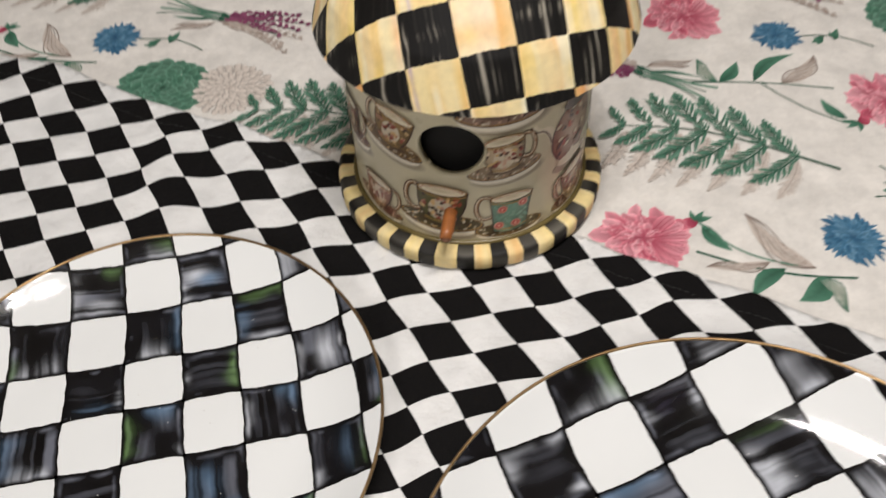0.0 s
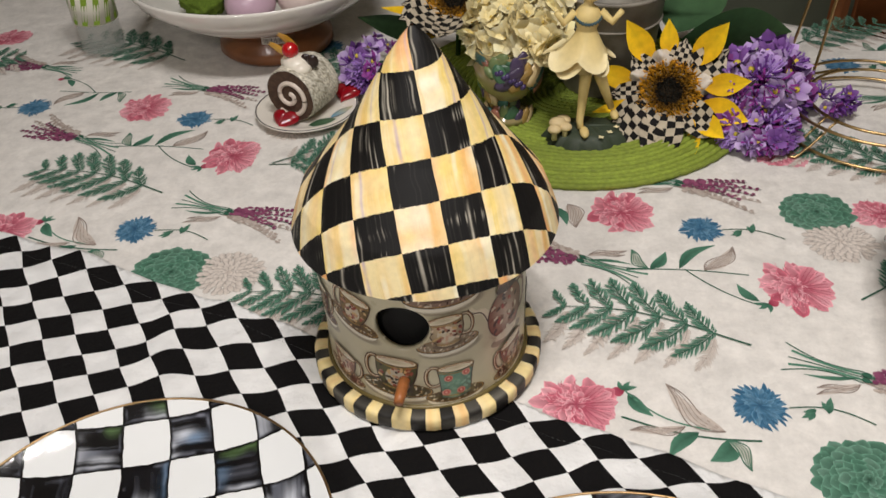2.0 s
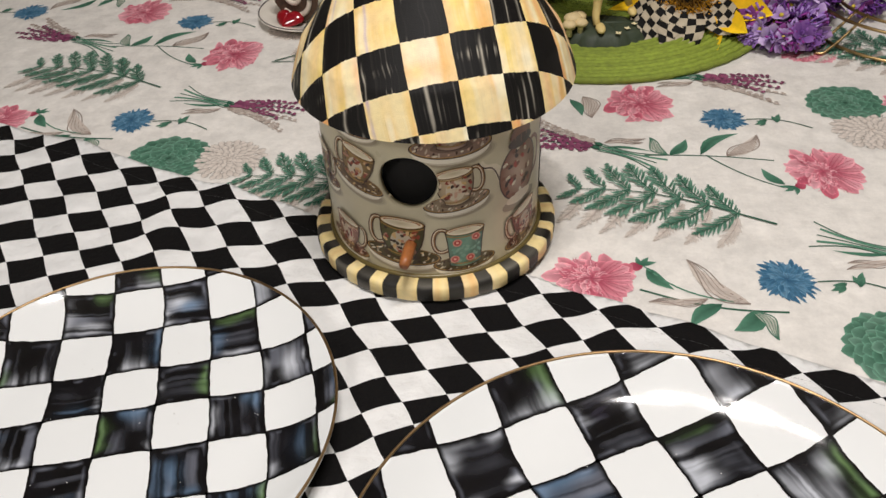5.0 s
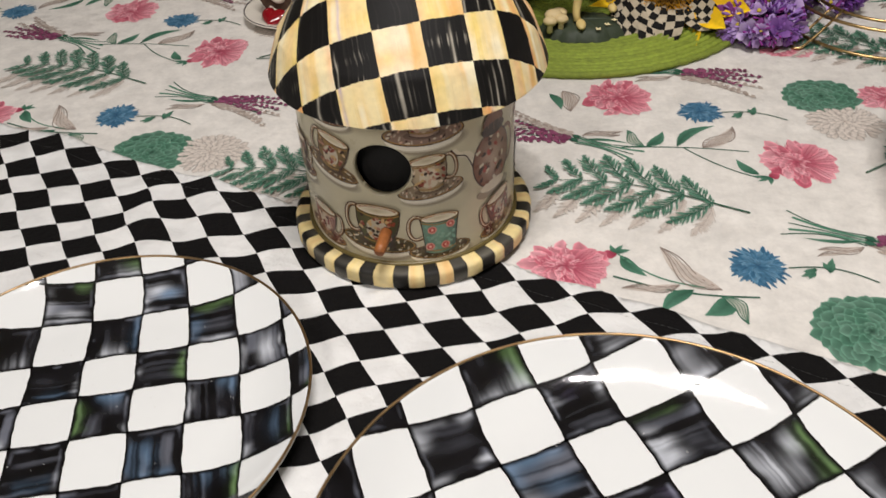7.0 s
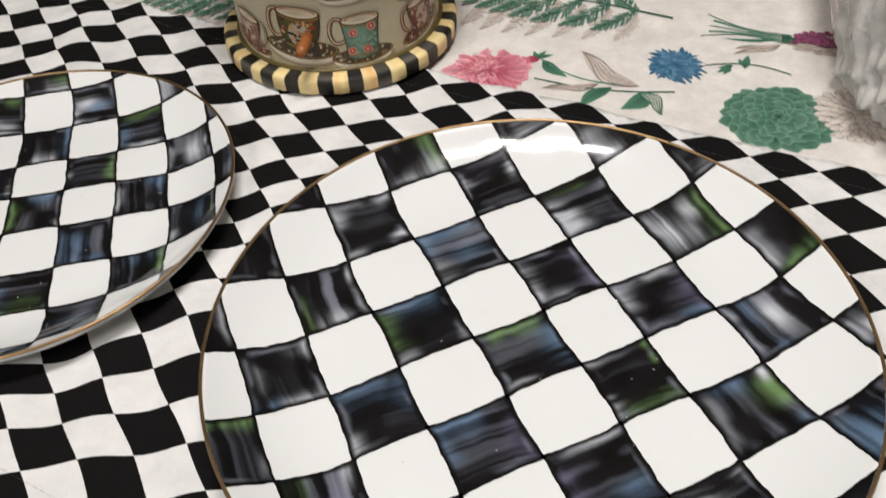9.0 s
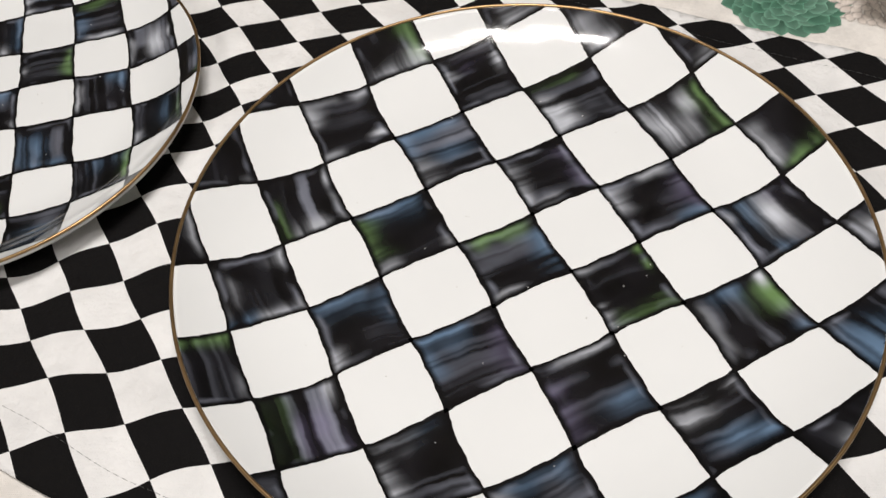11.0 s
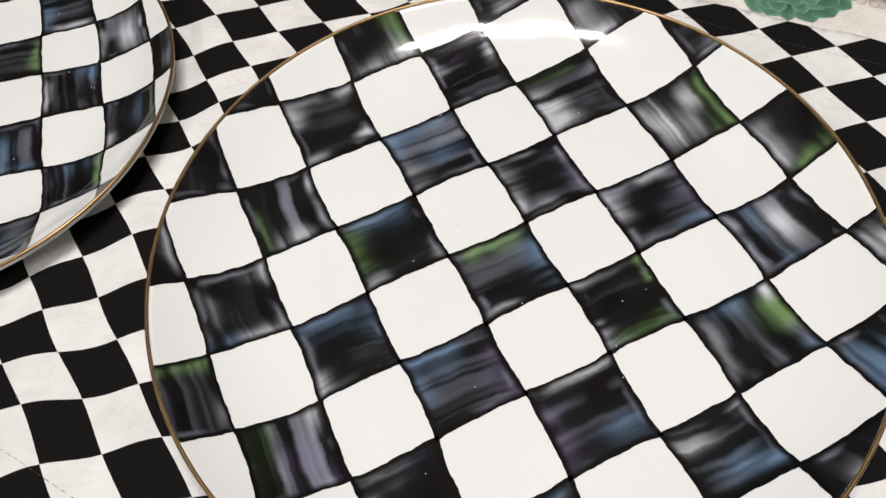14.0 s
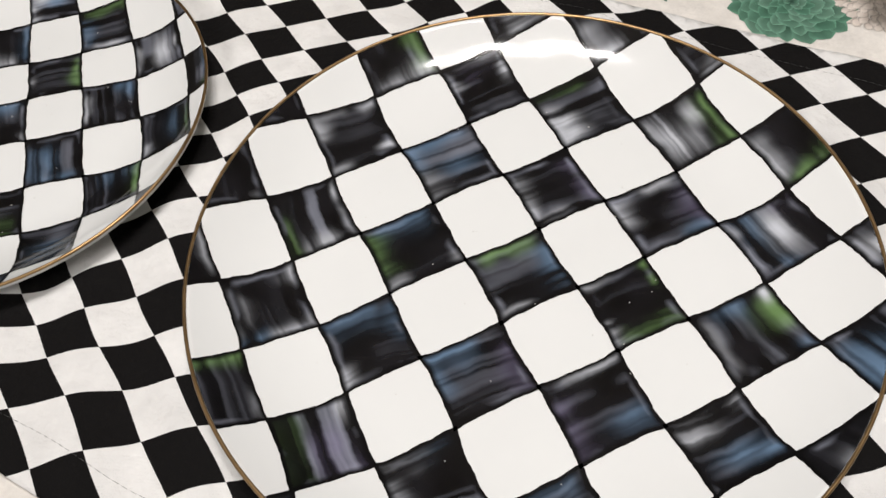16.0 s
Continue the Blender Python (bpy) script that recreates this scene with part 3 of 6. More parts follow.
def lay_print():
    p = Print(lambda x, y, h: np.stack([x, y, cloth_z(x, y) + h], -1))
    rng = np.random.default_rng(7)
    # the repeat of the design across the cloth
    step = Vector((-0.508, 0.222))
    design = (
        (blue_flower, 0.249, 0.408, 0, 1.0, 1), (blue_flower, 0.254, 0.612, 0, 0.95, 1),
        (pink_flower, 0.122, 0.412, 0, 1.0, 1), (bud_stem, 0.122, 0.412, 0, 1.0, 1),
        (tall_pink_flower, 0.312, 0.533, 0, 1.0, 1), (leaf_sprig, 0.222, 0.557, 3, 1.0, 1),
        (tall_pink_flower, 0.188, 0.640, 0, 0.98, 1), (grey_rosette, 0.368, 0.590, 0, 1.0, 1),
        (rosette, 0.362, 0.634, 0, 0.95, 1), (grey_rosette, 0.350, 0.343, 0, 1.0, 1), (rosette, 0.300, 0.346, 0, 1.02, 1),
        (fern, 0.196, 0.488, 0, 0.98, 1), (lavender, 0.256, 0.682, -20, 0.98, 1),
        (lavender, 0.338, 0.430, -20, 0.96, 1), (fern, 0.418, 0.536, 0, 0.95, -1), (fern, 0.424, 0.722, -12, 0.95, 1), (pink_flower, 0.359, 0.730, 0, 0.95, 1),
    )
    for k in (-1, 0, 1, 2):
        for draw, x, y, turn, size, mirror in design:
            qx, qy = x + step.x * k, y + step.y * k
            if -0.66 < qx < 0.72 and 0.28 < qy < 1.16:
                p.place(qx, qy, turn, size, mirror)
                draw(p, rng)
    # flowers that stand between the repeats
    for draw, x, y, turn, size, mirror in (
        (lavender, 0.137, 0.576, 155, 0.95, 1), (pink_flower, 0.416, 0.628, 0, 0.95, 1), (blue_flower, 0.485, 0.922, 0, 1.05, 1),
        (blue_flower, -0.451, 0.871, 180, 0.95, 1), (lavender, -0.380, 0.802, 154, 0.98, 1), (lavender, -0.488, 0.980, 162, 0.95, 1), (leaf_sprig, -0.385, 0.905, 185, 0.9, 1),
        (pink_flower, -0.566, 1.071, 0, 1.0, 1), (fern, -0.371, 1.015, -6, 1.1, 1), (fern, -0.066, 0.520, 4, 0.9, 1), (fern, -0.100, 0.745, -150, 0.8, 1),
        (blue_flower, -0.126, 1.014, 0, 0.95, 1), (fern, 0.02, 0.93, 10, 0.9, 1), (fern, 0.50, 1.00, 5, 0.9, -1), (lavender, 0.52, 0.84, 0, 0.95, 1),
        (leaf_sprig, 0.56, 0.955, 0, 0.9, 1), (outline_pair, 0.141, 0.639, 0, 1.0, 1),
    ):
        p.place(x, y, turn, size, mirror)
        draw(p, rng)
    ob = part("floral_print", p.acc, PRINT, TABLECLOTH, "flowers, ferns and sprigs printed in pink, blue, green and grey")
    return tagged(ob, kind="stuff")


def outline_pair(p, rng):
    p.outline_leaf((0.0, 0.016), (0.004, -0.020), 0.015, GREY, 0.0008, 0.1, 6)
    p.blade((-0.012, 0.012), (-0.004, -0.016), 0.009, GREEN_D, GREEN, 0.1)


lay_print()


# ---- the checked runner ----
RO, RU, RV = np.array([-0.2944, 0.5848]), np.array([0.02350, 0.00624]), np.array([0.01335, -0.02298])

FOLDS = ((1.5, 6.0, 1.2, 2.2, -0.645), (-3.0, 21.0, 3.0, 2.0, -0.642), (10.5, 14.0, 1.2, 2.2, -0.385), (1.0, 5.5, 3.0, 2.0, 0.316), (7.0, 9.0, 3.0, 2.0, 0.272), (4.0, 5.0, 1.3, 1.3, -0.291), (0.5, 0.0, 1.3, 1.3, -0.609), (5.5, 15.5, 1.3, 1.3, -0.383), (-1.0, 17.0, 1.2, 2.2, 0.374))


def runner_point(i, j):
    """From squares counted along the two threads to a place on the table."""
    j2 = j + 0.040 * np.sin(np.pi * (i + 0.35 * j)) + 0.08 * ripple(i, j, 5.0, 2.0)
    i2 = i + 0.025 * np.sin(np.pi * j * 0.9 + i) + 0.08 * ripple(i, j, 6.0, 5.0)
    # the cloth is pushed together beside the plates
    t = np.clip((j - 12.3) / 6.5, 0, 1)
    j2 = j2 - t * t * (3 - 2 * t) * (0.08 + 0.92 * np.clip((9 - i) / 5, 0, 1))
    # it lies a little skewed, and a few soft folds draw its squares together
    u, v = np.clip(i, -2, 16) / 10, (np.clip(j, -1, 22) - 8) / 10
    i2 = i2 + 0.059 - 0.008 * u - 0.118 * v + 0.03 * u * u - 0.135 * u * v + 0.016 * v * v
    j2 = j2 - 0.266 + 0.059 * u - 0.066 * v + 0.287 * u * u - 0.392 * u * v + 0.327 * v * v
    for ci, cj, along, across, k in FOLDS:
        j2 = j2 + k * np.exp(-((((i - ci) * 0.8 + (j - cj) * 0.6) / along) ** 2) - ((((j - cj) * 0.8 - (i - ci) * 0.6) / across) ** 2))
    xy = RO + i2[..., None] * RU + j2[..., None] * RV
    z = 0.0028 + 0.0009 * ripple(i, j, 3.1, 3.0) + 0.0007 * np.sin(2 * np.pi * (i * 0.6 + 0.2 * j)) + cloth_z(xy[..., 0], xy[..., 1])
    return np.concatenate([xy, z[..., None]], -1)


def build_runner():
    bm = bmesh.new()
    n = 5
    squares = {}
    i0, i1, j0, j1 = -12, 21, -12, 34
    for i in range(i0, i1):
        for j in range(j0, j1):
            if not (-2 <= j - i <= 27):
                continue
            for a in range(n):
                for b in range(n):
                    q = []
                    for da, db in ((0, 0), (0, 1), (1, 1), (1, 0)):
                        key = (i * n + a + da, j * n + b + db)
                        if key not in squares:
                            squares[key] = bm.verts.new((key[0] / n, key[1] / n, 0))
                        q.append(squares[key])
                    bm.faces.new(q).material_index = (i + j) % 2
    bmesh.ops.bisect_plane(bm, geom=bm.verts[:] + bm.edges[:] + bm.faces[:], dist=1e-5, plane_co=(0, 0.03, 0), plane_no=(1.014, -1, 0), clear_outer=True)
    bmesh.ops.bisect_plane(bm, geom=bm.verts[:] + bm.edges[:] + bm.faces[:], dist=1e-5, plane_co=(0, 25.4, 0), plane_no=(-1, 1, 0), clear_outer=True)
    co = np.array([v.co[:] for v in bm.verts])
    for v, p in zip(bm.verts, runner_point(co[:, 0], co[:, 1])):
        v.co = p
    bm.normal_update()
    if sum(f.normal.z for f in bm.faces) < 0:
        bmesh.ops.reverse_faces(bm, faces=bm.faces[:])
    ob = part("table_runner", bm, WHITE_COTTON)
    ob.data.materials.append(BLACK_COTTON)
    solid(ob, 0.0012)
    # the hem's stitches, a square in from both edges
    thread = Acc()
    for k in range(-80, 200):
        for i_at, j_at in ((k / 10, 1.014 * k / 10 + 1.16), (k / 10, k / 10 + 24.2)):
            if -11 < i_at < 20 and -11 < j_at < 33:
                q = runner_point(i_at + np.array([0, 0.035, 0.07]), j_at + np.array([0, 0.035, 0.07])) + np.array([(0, 0, 0.0000), (0, 0, 0.00025), (0, 0, 0.0000)])
                thread.tube(q, 0.00008, (0.10, 0.10, 0.095), 4)
    tagged(part("hem_stitching", thread, MATTE, ob, "fine pale stitches along the hem"), kind="stuff")
    return tagged(ob, "rumpled black and white checked cotton runner laid across the tablecloth", "table runner")


build_runner()

# ---- the two painted plates ----
INK, SLATE, WASH = lin(14, 13, 14), lin(50, 49, 56), lin(186, 191, 208)
TINTS = {"b": lin(112, 140, 170), "g": lin(124, 160, 100), "w": lin(208, 212, 220), "p": lin(132, 124, 156)}
STRONG = {"b": 0.72, "g": 0.95, "w": 0.95, "p": 0.42}


def patches(rng, s, t, n):
    """Smooth random values in 0..1 over a square."""
    z = rng.random((n + 1, n + 1))
    i, j = np.minimum((s * n).astype(int), n - 1), np.minimum((t * n).astype(int), n - 1)
    f, g = s * n - i, t * n - j
    f, g = f * f * (3 - 2 * f), g * g * (3 - 2 * g)
    return (z[i, j] * (1 - f) + z[i + 1, j] * f) * (1 - g) + (z[i, j + 1] * (1 - f) + z[i + 1, j + 1] * f) * g


def brushed_square(rng, s, t, code):
    """Colours over one hand-painted square: black outline, a dark brushed middle and the strokes that its code names.

    The first word gives the way of the brush (h, v) and how dry it was. Each other word is a colour and a stroke: along an
    edge (t, b, l, r; from, to, reach) or a dab (o; across, down, size).
    """
    words = code.split()
    flow, dry = words[0][0], int(words[0][1]) / 9
    along, across = (s, t) if flow == "h" else (t, s)
    wob = 0.09 * knots(rng, along, 2) + 0.014 * knots(rng, along, 6)
    fine = knots(rng, across + wob, 7) * 0.50 + knots(rng, across + wob, 15) * 0.32 + knots(rng, across + wob, 28) * 0.18
    d = np.minimum(np.minimum(s, 1 - s), np.minimum(t, 1 - t))
    col = mix(INK, SLATE, np.clip(1.7 * patches(rng, s, t, 3) - 0.45, 0, 1) * (0.15 + 0.85 * fine) * 0.36)
    ring = np.exp(-(((d - 0.085) / (0.020 + 0.035 * patches(rng, s, t, 5))) ** 2)) * np.clip(2.6 * patches(rng, s, t, 4) - 1.55, 0, 1)
    streak = np.clip(fine * 3.4 - 1.60, 0, 1) * np.clip(2.0 * patches(rng, s, t, 3) - 0.5, 0, 1) * dry
    col = mix(col, WASH, np.clip(0.50 * ring + 0.70 * streak, 0, 0.85) * 0.7)
    for word in words[1:]:
        c, kind, (p0, p1, p2) = word[0], word[1], (int(q) for q in word[2:5])
        if kind == "o":
            cx, cy, r = p0 / 9, p1 / 9, 0.05 + 0.055 * p2
            r = r * 0.85
            ca, cc = (cx, cy) if flow == "h" else (cy, cx)
            bent = across + 0.5 * wob - 0.04
            k = np.exp(-(((along - ca) / (1.5 * r)) ** 2) - ((bent - cc) / (0.75 * r)) ** 2) * np.clip(2.4 * fine - 0.55, 0.10, 1)
        else:
            dist = {"t": t, "b": 1 - t, "l": s, "r": 1 - s}[kind]
            q = s if kind in "tb" else t
            inside = 1 / (1 + np.exp(-(q - p0 / 9 - 0.03) / 0.035)) / (1 + np.exp((q - p1 / 9 + 0.03) / 0.035))
            reach = (0.022 + 0.058 * p2) * (0.65 + 0.7 * knots(rng, q, 5))
            k = inside * np.exp(-((np.maximum(dist - 0.065, 0) / reach) ** 2)) * np.clip(2.4 * fine - 0.50, 0.08, 1) * (0.45 + 0.55 * patches(rng, s, t, 3))
        col = mix(col, TINTS[c], np.clip(k, 0, 1) ** 1.3 * STRONG[c])
    return mix(INK, col, np.clip((d - 0.030) / 0.055, 0, 1))


def plate(name, label, at, radius, mid_z, flat, steep, origin, da, db, codes, seed, bow=(0.0, 0.0, 0.0), drift_a=(0.0,), drift_b=(0.0,), first=(0, 0)):
    """A plate with an upturned rim, hand-painted checks and a gilt edge. Its squares run along da and db from origin.

    drift_a and drift_b say how far each painted line, from the first on, strays from an even spacing."""
    top = thing(name, label, "plate", (at[0], at[1], 0.0))
    foot = 0.0034

    def height(r):
        return mid_z + steep * np.maximum(r - flat, 0) ** 2

    rim_z = float(height(radius))
    rr = np.r_[np.linspace(0, flat, 8), np.linspace(flat, radius, 32)[1:]]
    prof = [(r, height(r)) for r in rr] + [(radius + 0.0009, rim_z - 0.0004), (radius + 0.0009, rim_z - 0.0022)]
    prof += [(r, max(height(r) - 0.0042, foot + 0.0004)) for r in np.linspace(radius - 0.001, radius * 0.60, 20)]
    prof += [(radius * 0.595, foot), (radius * 0.57, foot), (radius * 0.56, foot + 0.0006), (0, foot + 0.0006)]
    part("body", Acc().lathe(prof, (0.86, 0.83, 0.79), sides=160), GLAZE, top)
    ang = np.linspace(0, 2 * np.pi, 160, endpoint=False)
    rim = np.stack([(radius + 0.0006) * np.cos(ang), (radius + 0.0006) * np.sin(ang), np.full(160, rim_z + 0.0001)], -1)
    part("gilt_edge", Acc().tube(rim, 0.00085, (0.7, 0.5, 0.25), 8, closed=True), GOLD, top, "thin gold line round the edge")
    n, edge = 46, radius - 0.0003
    g = np.linspace(0, 1, n)
    rs = np.linspace(0, radius, 400)
    arc = np.r_[0, np.cumsum(np.hypot(np.diff(rs), np.diff(height(rs))))]
    edge_arc = np.interp(edge, rs, arc)
    for a in range(-7, 8):
        for b in range(-7, 8):
            if (a + b) % 2 == 0:
                continue
            rng = np.random.default_rng(seed * 10000 + 100 * (a + 10) + b + 10)
            s, t = np.meshgrid(g, g, indexing="ij")
            u, v = a + s, b + t
            # rounded joins and an unsteady hand
            stray_a = np.interp(u, first[0] + np.arange(len(drift_a)), drift_a)
            stray_b = np.interp(v, first[1] + np.arange(len(drift_b)), drift_b)
            u2 = u + stray_a + 0.014 * ripple(u, v, 1.7, 3.0 + seed) + 0.014 * ripple(u, v, 0.42, 1.0) + 0.006 * ripple(u, v, 0.13, 1.0)
            v2 = v + stray_b + 0.014 * ripple(u, v, 1.9, 6.0 + seed) + 0.014 * ripple(u, v, 0.37, 2.0) + 0.006 * ripple(u, v, 0.12, 2.0)
            u2 = u2 + 0.027 * (2 * s - 1) * (np.abs(2 * t - 1) ** 3)
            v2 = v2 + 0.027 * (2 * t - 1) * (np.abs(2 * s - 1) ** 3)
            x = origin[0] + u2 * da[0] + v2 * db[0] + bow[0] * u2 * u2 + bow[1] * u2 * v2 + bow[2] * v2 * v2
            y = origin[1] + u2 * da[1] + v2 * db[1]
            q = np.hypot(x, y)
            if q.min() > edge_arc - 0.002:
                continue
            r = np.interp(np.minimum(q, edge_arc), arc, rs)
            x, y = x * r / np.maximum(q, 1e-6), y * r / np.maximum(q, 1e-6)
            code = codes.get((a, b)) or ("h3 bt182", "v4 wb283", "h2 bl183", "v3 gr182")[rng.integers(4)]
            acc = Acc().grid(np.stack([x, y, height(r) + 0.00020], -1), brushed_square(rng, s, t, code), flip=da[0] * db[1] - da[1] * db[0] < 0)
            part("painted_check", acc, GLAZE_PAINT, top)
    rng, flecks = np.random.default_rng(seed), Acc()
    for _ in range(26):
        q, r = 2 * np.pi * rng.random(), flat * 1.1 * math.sqrt(rng.random())
        flecks.blob((r * math.cos(q), r * math.sin(q), float(height(r)) + 0.0003), (0.00020 + 0.0003 * rng.random(), 0.0003, 0.00012), (0.75, 0.74, 0.72), 4)
    tagged(part("pale_fleck", flecks, GLAZE_PAINT, top, "tiny pale flecks spread over the plate"), kind="stuff")
    return top


plate("charger_plate", "large round white plate painted with wobbly black checks, gold edge", (0.1301, 0.1675), 0.1512, 0.0085, 0.098, 6.8,
      (0.0078, 0.0225), (0.03445, 0.01492), (0.01425, -0.03364),
      {(-1, 0): "h3 gt182 wb041 br284", (0, -1): "h3 wb151 wl182 pr193", (0, 1): "h1 gb192 gr041 wt041 wl592", (1, 0): "h4 bb592 wl153 pr283 wt481", (-1, 2): "h2 wt291 bo773 pl293", (-2, 1): "h4 bt064 bl062 pr294",
       (-1, -2): "h6 bt083 bl052 wl493 bo553", (-2, -1): "h1 bt183 gl173 wb031 wr791", (-3, -2): "v6 gl392 wo821 wr491 wb273", (-2, -3): "h1 wt051 wo871 wb031 wt691 wl142", (-3, 0): "h2 bt073 wl692 br163", (-4, -1): "v1 wl182 bb042 wr032 wb391 wr791",
       (-4, 1): "v8 gl093 po453 po653 wo812 pb394", (-5, 0): "v3 gt092 wo972", (-5, -2): "v1 wr281", (-4, -3): "v1 wb781", (-3, -4): "v1", (-1, -4): "v5 gr093 wb493 wb162", (0, -3): "h2 pt284 wt291 wl142 wr152", (1, -2): "h4 gt071 wl293 wo252 wo272",
       (2, -1): "v5 gr193 wo254 wo463 wo632 wl152", (3, 0): "v1 wl182 gb192", (2, -3): "v5 wb052 wl394 bt693", (1, -4): "h3 wb284", (3, -2): "h1 wb182", (2, 1): "v8 po713 bo324 wo544 wl132 bb253", (3, 2): "v3 wl152 wo242",
       (1, 2): "v4 wl181 bt264 gr164 br792 wo811", (0, 3): "h3 wo223 bo563 bo872 wo811", (2, 3): "v6 bl185 bo464 bo275", (1, 4): "v1 wo352", (-3, 2): "h4 wt062 bt382 wl273", (-2, 3): "h4 bt183 wl182", (-1, 4): "h3 bt183"}, 3, (0.00025, 0.00014, -0.00011),
      (-0.034, -0.050, -0.086, -0.025, 0.012, -0.046, 0.003, -0.027), (-0.052, -0.054, -0.015, 0.006, 0.006, -0.017, 0.003, -0.02), (-4, -3))
plate("dinner_plate", "round white dinner plate painted with wobbly black checks, gold edge", (-0.1530, 0.2815), 0.1217, 0.0060, 0.0756, 7.3,
      (0.0019, 0.0782), (0.0303, 0.0058), (0.0067, -0.0310),
      {(-1, 0): "v4 br082 wb273", (0, -1): "h7 wo343 wl592 bo553", (1, 0): "h2 gt192 wb281 bl283", (2, 1): "v4 wo554 wo841 wl281", (0, 1): "h2 gr182 wl461", (1, 2): "v3 bo822 bt583 wl281", (-1, 2): "v3 gl182 wr791 bt383",
       (2, 3): "v4 gr182 bo644 wl692", (0, 3): "v4 bl284 bb182 bo453", (1, 4): "v4 gr082 bt284", (-2, -1): "h8 gt593 wo473 wo672 wl192", (-2, 1): "h2 wr591 bb192", (-3, 0): "v3 wb183 gl591", (-3, 2): "v5 wb283 bl184", (-2, 3): "h2 wr591 bb283",
       (-1, -2): "h4 gr184 wb494", (1, -2): "h2 wt283", (2, -1): "v5 wl295 wr294", (3, 0): "v3 gt193", (3, 2): "v5 bo544 gb382 pr184", (-1, 4): "h2 gb183 bl183", (0, 5): "h6 bb184 bo554", (2, 5): "v3 bl284", (-2, 5): "h3 bl182"}, 11, (0.0, 0.0003, 0.0),
      (-0.005, 0.0, 0.0, -0.036, -0.05, -0.065), (-0.09, -0.105, -0.035, -0.085, -0.088, -0.015, -0.075), (-2, -1))


# ---- the bird house ----
BX, BY = 0.0168, 0.470
CREAM, OCHRE, APRICOT, LILAC, COAL, CHALK = lin(243, 224, 172), lin(242, 214, 124), lin(238, 166, 98), lin(178, 158, 196), lin(13, 11, 10), lin(214, 206, 188)
WALL_R, FLOOR_Z = 0.072, 0.016
ROOF = np.array([(0.0884, 0.1275), (0.0872, 0.1315), (0.0848, 0.1385), (0.0790, 0.153), (0.0660, 0.1695), (0.0475, 0.192), (0.0320, 0.2145), (0.0175, 0.238), (0.0075, 0.252), (0.0015, 0.2590)])
ROOF_ARC = np.r_[0, np.cumsum(np.hypot(*np.diff(ROOF, axis=0).T))]
ROOF_C = np.array([BX + 0.0038, BY])


def roof_point(x, y, out=0.0):
    """Lays (length round from the front, length up from the eave) onto the bell of the roof."""
    y = np.clip(y, 0, ROOF_ARC[-1])
    r, z = np.interp(y, ROOF_ARC, ROOF[:, 0]), np.interp(y, ROOF_ARC, ROOF[:, 1])
    th = np.clip(x / np.maximum(r, 1e-4), -np.pi, np.pi)
    dip = -0.0005 * np.cos(th) * np.clip(1 - y / 0.04, 0, 1)
    return np.stack([ROOF_C[0] + (r + out) * np.sin(th), ROOF_C[1] - (r + out) * np.cos(th), z + dip + out * 0.6], -1)


